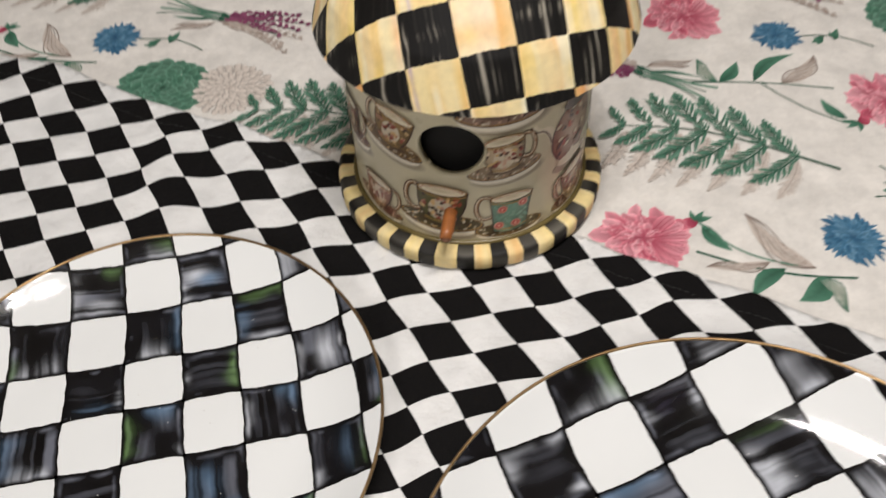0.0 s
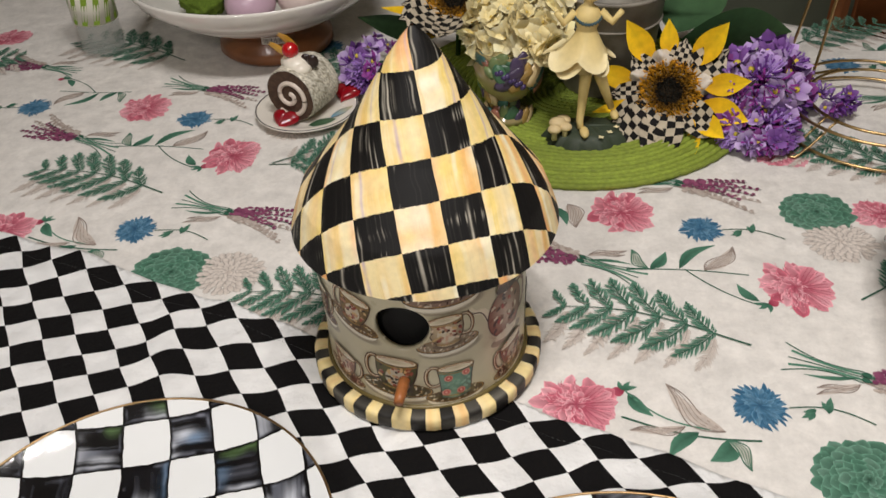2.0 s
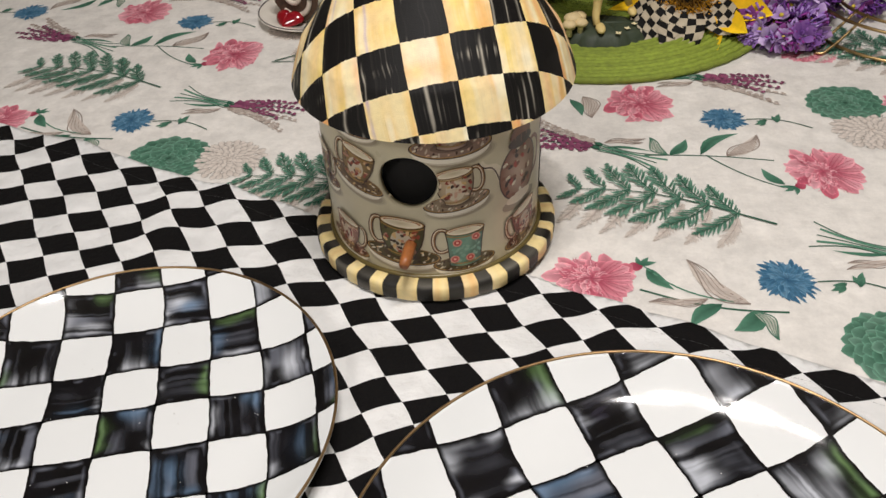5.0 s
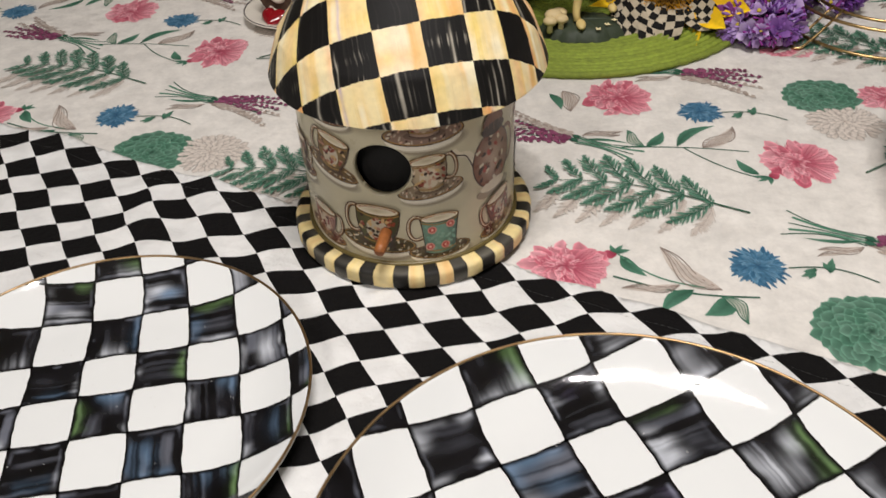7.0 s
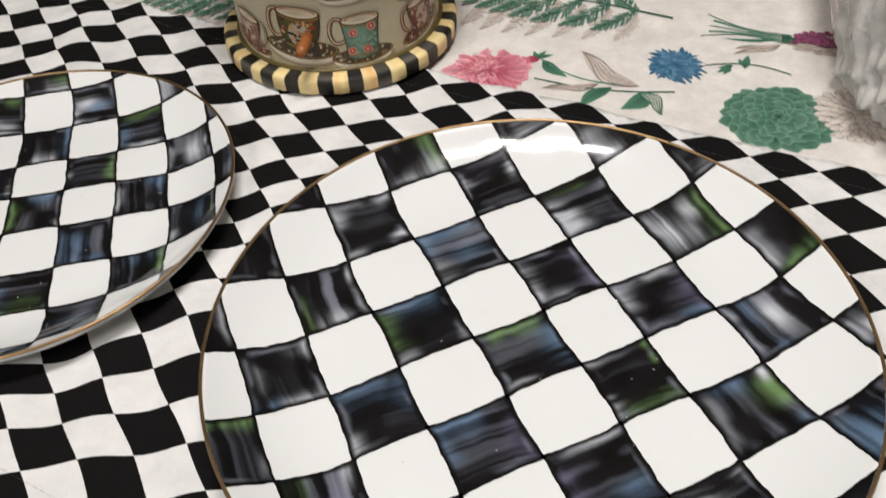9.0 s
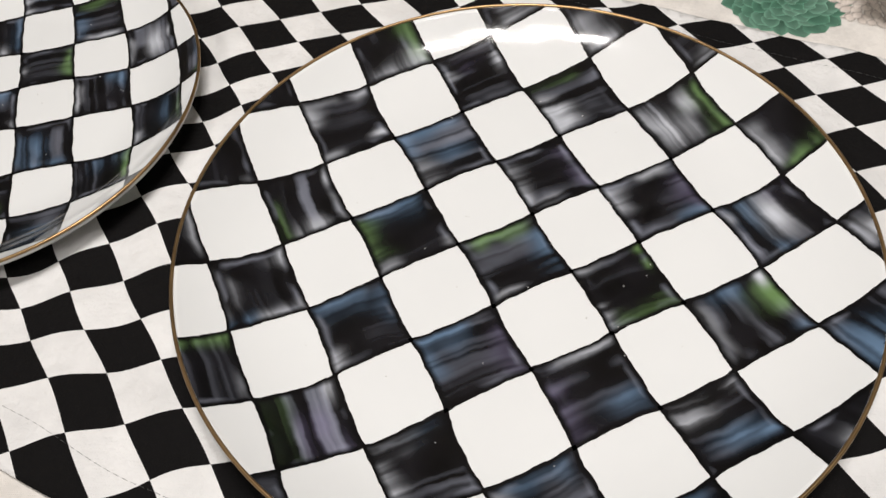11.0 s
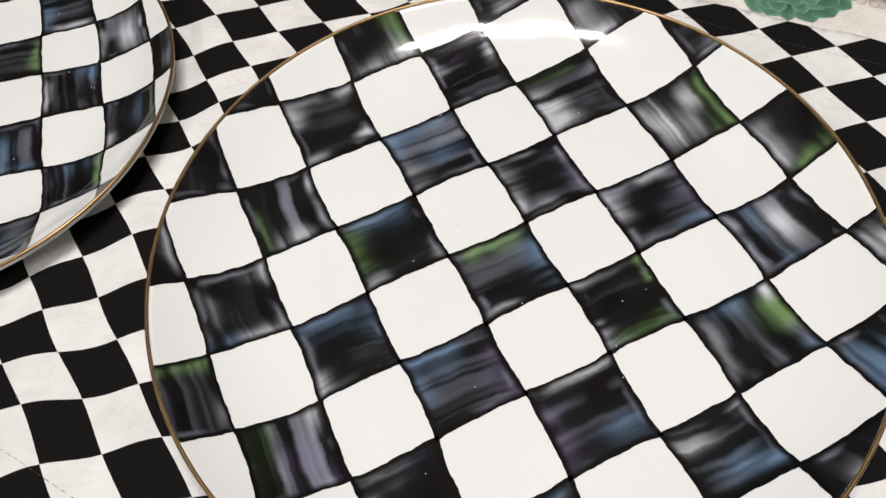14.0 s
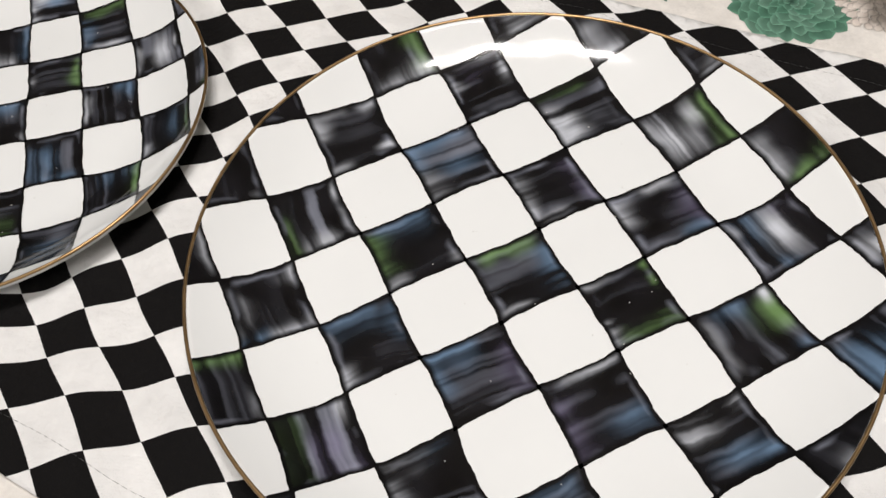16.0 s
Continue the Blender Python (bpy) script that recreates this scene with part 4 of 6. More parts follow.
def build_birdhouse():
    house = thing("bird_house", "decorated round bird house with checked bell roof, on the runner", "bird house", (BX, BY, 0))
    rng = np.random.default_rng(5)

    def own(acc, name, material, label="", smooth=True, parent=None):
        ob = part(name, acc, material, parent or house, label, smooth)
        if parent is None:
            ob.location = (-BX, -BY, 0)
        return ob

    # base: a disc with a raised rim of painted blocks
    a = Acc().lathe([(0.0, 0.0062), (0.0815, 0.0062), (0.0825, 0.008), (0.0825, 0.013), (0.070, 0.0150), (0, 0.0150)], lin(104, 88, 44), (BX, BY, 0), 120)
    base = own(a, "base", SATIN, "wooden base ring painted in cream and black blocks")
    blocks, n = Acc(), 50
    lean = 0.30 * (rng.random(n) - 0.5)
    for k in range(n):
        th = np.linspace(2 * np.pi * (k + 0.01 + lean[k]) / n, 2 * np.pi * (k + 0.99 + lean[(k + 1) % n]) / n, 7)
        prof = np.array([(0.0700, 0.0150), (0.0712, 0.0166), (0.0815, 0.0164), (0.0836, 0.0152), (0.0842, 0.0135), (0.0842, 0.0060), (0.0834, 0.0050)])
        bulge = 0.0005 * np.sin(np.linspace(0, np.pi, 7))
        p = np.stack([BX + (prof[:, :1] + bulge) * np.sin(th), BY - (prof[:, :1] + bulge) * np.cos(th), np.repeat(prof[:, 1:], 7, 1)], -1)
        s, t = np.meshgrid(np.linspace(0, 1, 7), np.linspace(0, 1, 7), indexing="ij")
        if k % 2:
            col = mix(COAL, CHALK, knots(rng, s, 7) ** 3 * 0.35 * (0.4 + rng.random()))
        else:
            col = mix(mix(CREAM, OCHRE, knots(rng, t, 3) * 0.45), APRICOT, knots(rng, t, 4) ** 2 * 0.6 * rng.random())
        blocks.grid(p, col)
    ob = part("painted_blocks", blocks, ROOF_PAINT, base, "cream and black blocks round the rim")
    ring = [(BX + 0.0728 * math.sin(q), BY - 0.0728 * math.cos(q), 0.0166) for q in np.linspace(0, 2 * np.pi, 90, endpoint=False)]
    own(Acc().tube(ring, 0.0018, lin(112, 98, 58), 8, closed=True), "varnish_bead", SATIN, "bead of golden varnish at the foot of the wall")

    # wall: a sheet rolled round, with the flight hole cut through it
    hole_a, hole_z, hole_r = radians(-8.8), 0.0885, 0.0183
    nt, nz = 300, 70
    th, zz = np.meshgrid(np.linspace(-np.pi, np.pi, nt, endpoint=False), np.linspace(FLOOR_Z - 0.001, 0.150, nz), indexing="ij")
    lx, lz = (th - hole_a) * WALL_R, zz - hole_z
    d = np.hypot(lx, lz)
    inside = d < hole_r
    k = np.where(inside, hole_r / np.maximum(d, 1e-6), 1)
    th2, zz2 = hole_a + lx * k / WALL_R, hole_z + lz * k
    p = np.stack([BX + WALL_R * np.sin(th2), BY - WALL_R * np.cos(th2), zz2], -1)
    acc = Acc().grid(p.transpose(1, 0, 2), lin(206, 196, 166), wrap=True, flip=True)
    out = inside.T.ravel()
    acc.f[0] = acc.f[0][~out[acc.f[0]].all(1)]
    wall = own(acc, "wall", PAPER, "round wall papered with printed teacups and teapots")
    solid(wall, 0.0045)
    # unseen inner can, coloured near-black so the hole reads as deep shade
    own(Acc().lathe([(0.0, 0.0165), (0.062, 0.0165), (0.062, 0.152), (0, 0.152)], (0, 0, 0), (BX, BY, 0), 48), "shade_lining", HOLE_SHADE)

    # paper cut-outs of cups, pots and saucers
    pr = Print(lambda x, y, h: np.stack([BX + (WALL_R + h) * np.sin(x / WALL_R), BY - (WALL_R + h) * np.cos(x / WALL_R), y + 0 * x], -1), 0.000011, 0.00015)
    pr.fine = True
    rust, rust_d, rose, milk, teal, olive, gilt = lin(128, 78, 54), lin(64, 38, 28), lin(168, 112, 92), lin(226, 214, 190), lin(120, 152, 132), lin(96, 84, 54), lin(168, 130, 72)
    shade = lin(160, 148, 126)

    def saucer(w, y, col, col2):
        """A saucer seen from above its edge: a soft shade, the white underside, the patterned dish."""
        for k, tone in ((1.06, 0.25), (1.0, 0.6), (0.92, 1.0)):
            pr.disc((0.0014, y - 0.0042), w * k, w * 0.31 * k, mix(lin(206, 196, 166), shade, tone))
        pr.disc((0, y - 0.0030), w * 0.90, w * 0.29, mix(milk, shade, 0.35))
        pr.disc((0, y - 0.0022), w * 0.94, w * 0.29, lin(236, 228, 210))
        pr.disc((0, y), w, w * 0.30, rust_d)
        pr.disc((0, y + 0.0002), w * 0.965, w * 0.278, gilt)
        pr.disc((0, y + 0.0003), w * 0.93, w * 0.26, col, 0, 20, mix(col, rust_d, 0.35))
        for i in range(34):
            q, r = 2 * np.pi * i / 34 + rng.random() * 0.3, 0.62 + 0.26 * rng.random()
            pr.disc((r * w * math.cos(q), y + 0.0003 + 0.262 * r * w * math.sin(q)), w * 0.055 * (0.5 + rng.random()), w * 0.026, (col2, rust_d, milk, mix(col, milk, 0.5))[i % 4], 90 * rng.random(), 8)
        pr.disc((0, y + 0.0002), w * 0.50, w * 0.125, mix(col, rust_d, 0.6))

    def bowl(w0, y0, y1, col, pattern, belly):
        """A cup's body with a rounded belly and a foot, its open rim and the patterned inside."""
        t = np.linspace(0, 1, 16)
        w = np.interp(t, [0, 0.06, 0.14, 0.35, 0.65, 0.9, 1], [0.62, 0.60, 0.66, 0.86, 0.96, 0.97, 1.0] if belly else [0.80, 0.80, 0.80, 0.83, 0.88, 0.95, 1.0]) * w0
        s = np.linspace(-1, 1, 25)
        rows_y = (y1 + (y0 - y1) * t)[:, None]
        sag = (0.22 * w[:, None] * (1 - s**2)) * np.ones_like(rows_y)
        pr.put(np.stack([1.05 * w[:, None] * s, rows_y - sag - 0.0004], -1), rust_d)
        light = (1.16 - 0.55 * np.abs(s + 0.15) ** 1.8)[None, :, None] * (0.86 + 0.20 * t)[:, None, None]
        pr.put(np.stack([w[:, None] * s, rows_y - sag], -1), np.clip(np.asarray(col) * light, 0, 1))
        if belly:
            pr.disc((-0.02 * w0, (y0 + y1) / 2 - 0.20 * w0), w0 * 0.50, (y0 - y1) * 0.33, mix(milk, col, 0.25))
        for i in range(46):
            q, v = (rng.random() - 0.5) * 1.7, 0.12 + 0.74 * rng.random()
            ww = float(np.interp(v, t, w))
            pr.disc((q * ww, y1 + (y0 - y1) * v - 0.20 * ww * (1 - q * q)), 0.0013 * (0.4 + rng.random()), 0.0008, pattern[i % len(pattern)], 180 * rng.random(), 8)
        for v, tone in ((0.10, gilt), (0.90, gilt)):
            ww = float(np.interp(v, t, w))
            pr.line(np.stack([ww * s, y1 + (y0 - y1) * v - 0.22 * ww * (1 - s**2)], -1), 0.0006, tone)
        pr.disc((0, y0), w0 * 1.03, w0 * 0.30, rust_d)
        pr.disc((0, y0), w0 * 0.98, w0 * 0.272, gilt)
        pr.disc((0, y0 - 0.0001), w0 * 0.92, w0 * 0.235, lin(200, 184, 150), 0, 20, lin(236, 226, 202))
        for i in range(22):
            q = np.pi * i / 22
            pr.disc((0.80 * w0 * math.cos(q), y0 + 0.0001 + 0.165 * w0 * math.sin(q)), w0 * 0.05, w0 * 0.028, (lin(190, 116, 62), lin(140, 74, 50), gilt)[i % 3], 60 * rng.random(), 8)

    def handle(x, y, s, col):
        q = np.linspace(-0.5, np.pi + 0.6, 18)
        pts = np.stack([x + s * 0.0056 * np.sin(q), y + 0.0066 * np.cos(q) + 0.0012 * np.sin(2 * q)], -1)
        pr.line(pts, 0.0023, rust_d)
        pr.line(pts, 0.0015, mix(col, gilt, 0.5))
        pr.line(pts + np.array([-0.0002, 0.0002]), 0.0005, milk)

    def cup(ang, z, size, col, pattern, side=-1, tilt=0):
        pr.place(radians(ang) * WALL_R, z, tilt, size)
        saucer(0.0175, -0.0085, mix(col, rust_d, 0.35), pattern[1])
        handle(side * 0.0092, 0.003, side, rust)
        bowl(0.0098, 0.0098, -0.0080, col, pattern, True)

    def mug(ang, z, size):
        pr.place(radians(ang) * WALL_R, z, 0, size)
        saucer(0.0165, -0.0105, olive, rust_d)
        handle(-0.0102, 0.005, -1, rust)
        bowl(0.0098, 0.0105, -0.0105, teal, (lin(120, 160, 140), lin(140, 172, 150)), False)
        for i, (x, y) in enumerate(((-0.0042, 0.0035), (0.0052, 0.0055), (0.0022, -0.0068), (-0.0056, -0.0065))):
            pr.disc((x, y), 0.0023, 0.0023, lin(214, 148, 130))
            pr.disc((x, y), 0.0016, 0.0016, lin(184, 74, 66))
            pr.disc((x, y), 0.0007, 0.0007, lin(232, 180, 160))

    def pot(ang, z, size, mirror=1):
        pr.place(radians(ang) * WALL_R, z, 0, size, mirror)
        pr.disc((0.001, -0.020), 0.013, 0.004, shade)
        q = np.linspace(0, 1, 10)
        pr.line(np.stack([-0.011 - 0.013 * q, -0.006 + 0.022 * q + 0.004 * np.sin(5 * q)], -1), np.linspace(0.005, 0.002, 10), milk)
        pr.line(np.stack([-0.0125 - 0.013 * q, -0.006 + 0.022 * q + 0.004 * np.sin(5 * q)], -1), 0.0007, rust_d)
        qa = np.linspace(-0.4, np.pi + 0.4, 14)
        pr.line(np.stack([0.012 + 0.007 * np.sin(qa), 0.010 * np.cos(qa)], -1), 0.0022, rust)
        pr.disc((0, -0.002), 0.0142, 0.0165, rust_d)
        pr.disc((0, -0.002), 0.0135, 0.0158, mix(milk, rose, 0.5), 0, 26, rust)
        pr.disc((0, -0.0175), 0.0095, 0.003, milk)
        for i in range(42):
            q, r = 2 * np.pi * rng.random(), 0.0125 * rng.random() ** 0.5
            pr.disc((r * math.cos(q), -0.002 + 1.12 * r * math.sin(q)), 0.0017, 0.0011, (rust, rust_d, lin(176, 70, 56), milk)[i % 4], 180 * rng.random(), 8)
        pr.disc((0, 0.0145), 0.0088, 0.0034, rust_d)
        pr.blade((0, 0.0135), (0, 0.028), 0.016, rust, lin(120, 80, 60), 0, 0.55, edge=0.75)
        pr.disc((0, 0.0270), 0.0026, 0.0026, gilt)

    browns = (lin(150, 72, 54), lin(212, 178, 124), lin(66, 48, 36), lin(184, 132, 108))
    roses = (lin(150, 62, 54), lin(214, 176, 150), lin(96, 52, 40), lin(226, 206, 180))
    cup(-36, 0.0935, 1.24, mix(gilt, olive, 0.45), browns, -1, -14)
    cup(13, 0.1250, 1.45, mix(rose, milk, 0.35), roses, 1, 0)
    cup(14, 0.0835, 1.22, mix(gilt, milk, 0.45), roses + browns, 1, 6)
    pot(52, 0.0825, 1.30)
    cup(-14, 0.0450, 1.46, mix(olive, lin(92, 92, 48), 0.6), browns, -1, -4)
    mug(18, 0.0385, 1.28)
    cup(57, 0.0375, 1.25, rust, roses, -1, 10)
    cup(-49, 0.0360, 1.15, rose, roses, 1, -8)
    cup(-68, 0.080, 1.2, rust, browns, 1, 0)
    pot(-100, 0.080, 1.1, -1)
    cup(98, 0.050, 1.3, mix(teal, milk, 0.4), browns)
    cup(95, 0.105, 1.3, rose, roses)
    cup(-36, 0.128, 1.0, rose, roses)
    for i in range(5):
        cup(130 + 34 * i, 0.045 + 0.045 * (i % 2), 1.35, (rust, teal, rose, olive, rust)[i], browns)
    acc = pr.acc
    keep = np.concatenate(acc.v)
    ang = np.arctan2(keep[:, 0] - BX, -(keep[:, 1] - BY))
    gone = np.hypot((ang - hole_a) * WALL_R, keep[:, 2] - hole_z) < hole_r + 0.0002
    gone |= keep[:, 2] > 0.149
    acc.f = [f[~gone[f].any(1)] for f in acc.f]
    tagged(part("paper_cutouts", acc, PAPER, wall, "printed teacups, saucers and teapots in rust, rose and teal"), kind="stuff")

    # perch
    pa = radians(-9.5)
    d = np.array([math.sin(pa), -math.cos(pa)])
    c = np.array([BX, BY])
    pts = [(*(c + d * r), 0.0425 - 0.08 * (r - 0.07)) for r in np.linspace(0.068, 0.0915, 6)]
    own(Acc().tube(pts, [0.0038, 0.0038, 0.0038, 0.0038, 0.0037, 0.0032], (0.3, 0.1, 0.03), 16), "perch", DOWEL, "short orange-brown wooden dowel")

    # roof: a bell, its checks brushed on
    inner = ROOF - np.array([0.0006, 0.0003])
    prof = [(0.070, 0.1285), *[(max(r, 0), z) for r, z in inner], (0, inner[-1, 1])]
    roof = own(Acc().lathe(prof, [CREAM] * (len(prof) - 4) + [COAL] * 4, (*ROOF_C, 0), 96), "roof", ROOF_PAINT, "bell-shaped roof with brushed cream and black checks")
    phi, w, h = 0.1740, 0.0270, 0.0249
    cphi, sphi = math.cos(phi), math.sin(phi)
    s, t = np.meshgrid(np.linspace(0, 1, 80), np.linspace(0, 1, 16), indexing="ij")
    for a in range(-9, 10):
        for b in range(-4, 9):
            rng = np.random.default_rng(1000 + 31 * a + 7 * b)
            u = a + s + 0.018 * ripple(a + s, b + t, 1.3, 1.0) + 0.773
            v = b + t + 0.018 * ripple(a + s, b + t, 1.1, 4.0) + 0.014 * ripple(a + s, b + t, 0.13, 2.0) + 0.992
            x, y = 0.0010 + u * w * cphi - v * h * sphi, 0.0060 + u * w * sphi + v * h * cphi - 0.0029 * u * u + 0.0009 * u * v
            r = np.interp(np.clip(y, 0, ROOF_ARC[-1]), ROOF_ARC, ROOF[:, 0])
            if y.max() < 0 or y.min() > ROOF_ARC[-1] - 0.012 or (np.abs(x) > np.pi * r).all():
                continue
            wob = 0.06 * knots(rng, t, 3)
            fine = knots(rng, s + wob, 44)
            dry = knots(rng, s, 5) * (0.15 + 0.85 * knots(rng, t, 4) ** 1.5)
            if (a + b) % 2 == 0:
                # black, with a few dry strokes of the brush
                col = mix(COAL, CHALK, np.clip(fine * 2.6 - 1.55, 0, 1) * np.clip(dry * 2.4 - 0.75, 0.02, 0.8))
                for _ in range(rng.integers(0, 4)):
                    k0, top, thin = 0.1 + 0.8 * rng.random(), 0.9 * rng.random(), 0.012 + 0.022 * rng.random()
                    fade = np.clip((top + 0.45 - t) * 3, 0, 1) if rng.random() < 0.6 else np.clip((t - top + 0.6) * 3, 0, 1)
                    col = mix(col, CHALK, np.exp(-(((s + wob - k0) / thin) ** 2)) * fade * (0.45 + 0.45 * knots(rng, t, 4)) * (0.55 + 0.45 * fine))
            else:
                # cream, with bands of yellow, apricot and a little lilac
                yellow = knots(rng, s + wob, 4) * (0.45 + 0.55 * knots(rng, t, 3))
                col = mix(CREAM, OCHRE, np.clip(yellow * 1.5 - 0.2, 0, 1))
                warm = knots(rng, s + 0.5 * wob, 4) ** 1.6 * (0.25 + 0.75 * knots(rng, t, 2)) * (0.35 + 0.9 * rng.random())
                col = mix(col, APRICOT, np.clip(warm * 1.25, 0, 0.9))
                k0 = rng.random()
                col = mix(col, LILAC, np.exp(-(((s + wob - k0) / 0.04) ** 2)) * 0.75 * (rng.random() < 0.45) * (0.3 + 0.7 * knots(rng, t, 3)))
                col = mix(col, lin(252, 246, 222), np.clip(knots(rng, s + wob, 6) * 2.4 - 1.3, 0, 1) * knots(rng, t, 3) * 0.9)
                col = mix(col, lin(252, 244, 216), np.clip(fine * 2 - 0.9, 0, 1) * 0.22 * knots(rng, t, 3))
                col = mix(col, lin(150, 128, 96), np.clip(knots(rng, s + wob, 44) * 5 - 4.3, 0, 1) * 0.30 * knots(rng, t, 4))
            part("painted_check", Acc().grid(roof_point(x, y, 0.0004), col), ROOF_PAINT, roof)
    return house


build_birdhouse()

# ---- things at the back of the table ----
def unit(*v):
    v = np.asarray(v, float)
    return v / np.linalg.norm(v)


def frame_of(normal):
    """Two directions across a normal: to the right and up."""
    n = unit(*normal)
    side = unit(*np.cross((0, 0, 1), n)) if abs(n[2]) < 0.95 else np.array([1.0, 0, 0])
    return side, np.cross(n, side), n


def build_placemat():
    rng = np.random.default_rng(2)
    mat = thing("placemat", "round lime-green woven placemat of coiled braid, lying on the cloth", "placemat", (0.168, 0.868, 0.0008))
    n = 220
    for k in range(29):
        r = 0.006 + 0.0066 * k
        q = np.linspace(0, 2 * np.pi, n, endpoint=False)
        wob = 0.0004 * np.sin(60 * q + k) + 0.0003 * np.sin(7 * q + 2 * k)
        pts = np.stack([(r + wob) * np.cos(q), (r + wob) * np.sin(q), 0.0030 + 0.0004 * np.sin(90 * q + 2.3 * k)], -1)
        tone = np.array(lin(134, 150, 54)) * (0.85 + 0.3 * rng.random())
        part("braid_ring", Acc().tube(pts, 0.0033, tone, 7, closed=True), STRAW, mat)


def build_cake():
    dish = thing("dessert_plate", "small white plate with a painted rim and green leaf", "plate", (-0.128, 0.838, 0.001))
    part("body", Acc().lathe([(0, 0.004), (0.034, 0.004), (0.040, 0.0055), (0.056, 0.0105), (0.0568, 0.0100), (0.0565, 0.009), (0.040, 0.003), (0.032, 0), (0, 0)], lin(226, 220, 208), sides=72), SHINY, dish)
    q = np.linspace(0, 2 * np.pi, 90, endpoint=False)
    part("rim_line", Acc().tube(np.stack([0.0555 * np.cos(q), 0.0555 * np.sin(q), np.full(90, 0.0104)], -1), 0.0007, lin(90, 84, 84), 6, closed=True), SATIN, dish)
    leaf = Acc()
    leaf.petal((0.006, -0.034, 0.0052), (0.9, 0.25, 0), (-0.25, 0.9, 0), 0.040, 0.020, lin(44, 74, 52), lin(84, 112, 84), 0.02, 9)
    leaf.petal((0.028, -0.020, 0.0060), (0.8, 0.7, 0.12), (-0.7, 0.8, 0), 0.032, 0.010, lin(90, 140, 168), lin(190, 176, 130), 0.02, 9)
    part("painted_leaf", leaf, SATIN, dish, "green and blue leaf painted on the plate")

    cake = thing("cake_roll_ornament", "chocolate swiss roll ornament with cream, cherry and coconut crumbs", "cake ornament", (-0.128, 0.838, 0.0052))
    nrm = unit(-0.42, -0.90, 0.0)
    side, up, n = frame_of(nrm)
    c = np.array([0.0, 0.0, 0.0305])
    R, half = 0.0300, 0.026
    rng = np.random.default_rng(8)
    # outside with crumbs
    a, h = np.meshgrid(np.linspace(0, 2 * np.pi, 90, endpoint=False), np.linspace(-half, half, 34), indexing="ij")
    rr = R * (1 + 0.030 * rng.random(a.shape) - 0.06 * (np.abs(h) / half) ** 6)
    p = c + rr[..., None] * (np.cos(a)[..., None] * side + np.sin(a)[..., None] * up) + h[..., None] * n
    col = mix(lin(140, 132, 112), lin(232, 226, 210), rng.random(a.shape))
    part("crumb_coat", Acc().grid(p.transpose(1, 0, 2), col.transpose(1, 0, 2), wrap=True), CRUMB, cake, "grey-white coconut crumbs", smooth=False)
    acc = Acc()
    for sgn in (1, -1):
        r, a = np.meshgrid(np.linspace(0, R * 0.97, 8), np.linspace(0, 2 * np.pi, 60, endpoint=False), indexing="ij")
        p = c + r[..., None] * (np.cos(a)[..., None] * side + np.sin(a)[..., None] * up) + sgn * (half - 0.0008 * (r / R)[..., None] ** 4) * n
        acc.grid(p, mix(lin(62, 44, 34), lin(84, 62, 46), rng.random(r.shape)), wrap=True, flip=sgn < 0)
    part("sponge", acc, CRUMB, cake, "dark chocolate sponge")
    t = np.linspace(0, 1, 90)
    ang, rad = 1.2 - 2 * np.pi * 1.55 * t, 0.003 + 0.0200 * t
    pts = c + rad[:, None] * (np.cos(ang)[:, None] * side + np.sin(ang)[:, None] * up) + (half + 0.0004) * n
    part("cream_swirl", Acc().tube(pts, 0.0026, lin(214, 200, 186), 8), SATIN, cake, "white cream spiral")
    cream = Acc()
    for x, y, z, s in ((0.0, 0.006, 0.0, 0.015), (-0.010, 0.002, -0.002, 0.011), (0.008, 0.010, -0.003, 0.012)):
        cream.blob(c + side * x + n * y + np.array([0, 0, R + z]), (s, s, s * 0.62), lin(232, 224, 208), 10, jitter=0.10, rng=rng)
    part("whipped_cream", cream, SATIN, cake, "white whipped cream on top")
    part("cherry", Acc().blob(c + side * -0.004 + n * 0.008 + np.array([0, 0, R + 0.0145]), (0.0088, 0.0088, 0.0085), lin(178, 16, 22), 14), SHINY, cake, "glossy red cherry")
    for x, y, z in ((-0.017, 0.004, 0.008), (-0.010, -0.004, 0.016)):
        a = Acc()
        b = c + side * (x + 0.008) + n * y + np.array([0, 0, R + z - 0.002])
        for flip in (1, -1):
            a.petal(b, -side * 0.9 + np.array([0, 0, 0.35]), n * 0.4 + np.array([0, 0, 0.9]), 0.027, 0.015, lin(226, 170, 50), lin(236, 188, 70), 0.05 * flip, 9, 0.9, 0.3 * flip)
        part("almond_flake", a, SATIN, cake, "yellow almond flake")
    a = Acc()
    b = c + side * 0.016 + n * 0.004 + np.array([0, 0, R + 0.004])
    for dx in (-0.004, 0.004):
        a.blob(b + side * dx, (0.0062, 0.003, 0.0075), lin(44, 30, 26), 8)
    part("chocolate_curl", a, SATIN, cake, "dark chocolate curl")
    for k, (x, y, z) in enumerate(((-0.006, 0.034, 0.004), (0.027, -0.040, 0.006))):
        q, rr = np.meshgrid(np.linspace(0, 2 * np.pi, 48, endpoint=False), np.sin(np.linspace(0, np.pi / 2, 9)), indexing="ij")
        hx, hy = np.sin(q) ** 3 * rr, (13 * np.cos(q) - 5 * np.cos(2 * q) - 2 * np.cos(3 * q) - np.cos(4 * q)) / 16 * rr
        dome = np.sqrt(np.clip(1 - rr**2.4, 0, 1)) * 0.0080 * (0.75 + 0.25 * np.abs(np.sin(q)))
        low = np.array([0, 0, z + 0.001]) + side * x + n * y
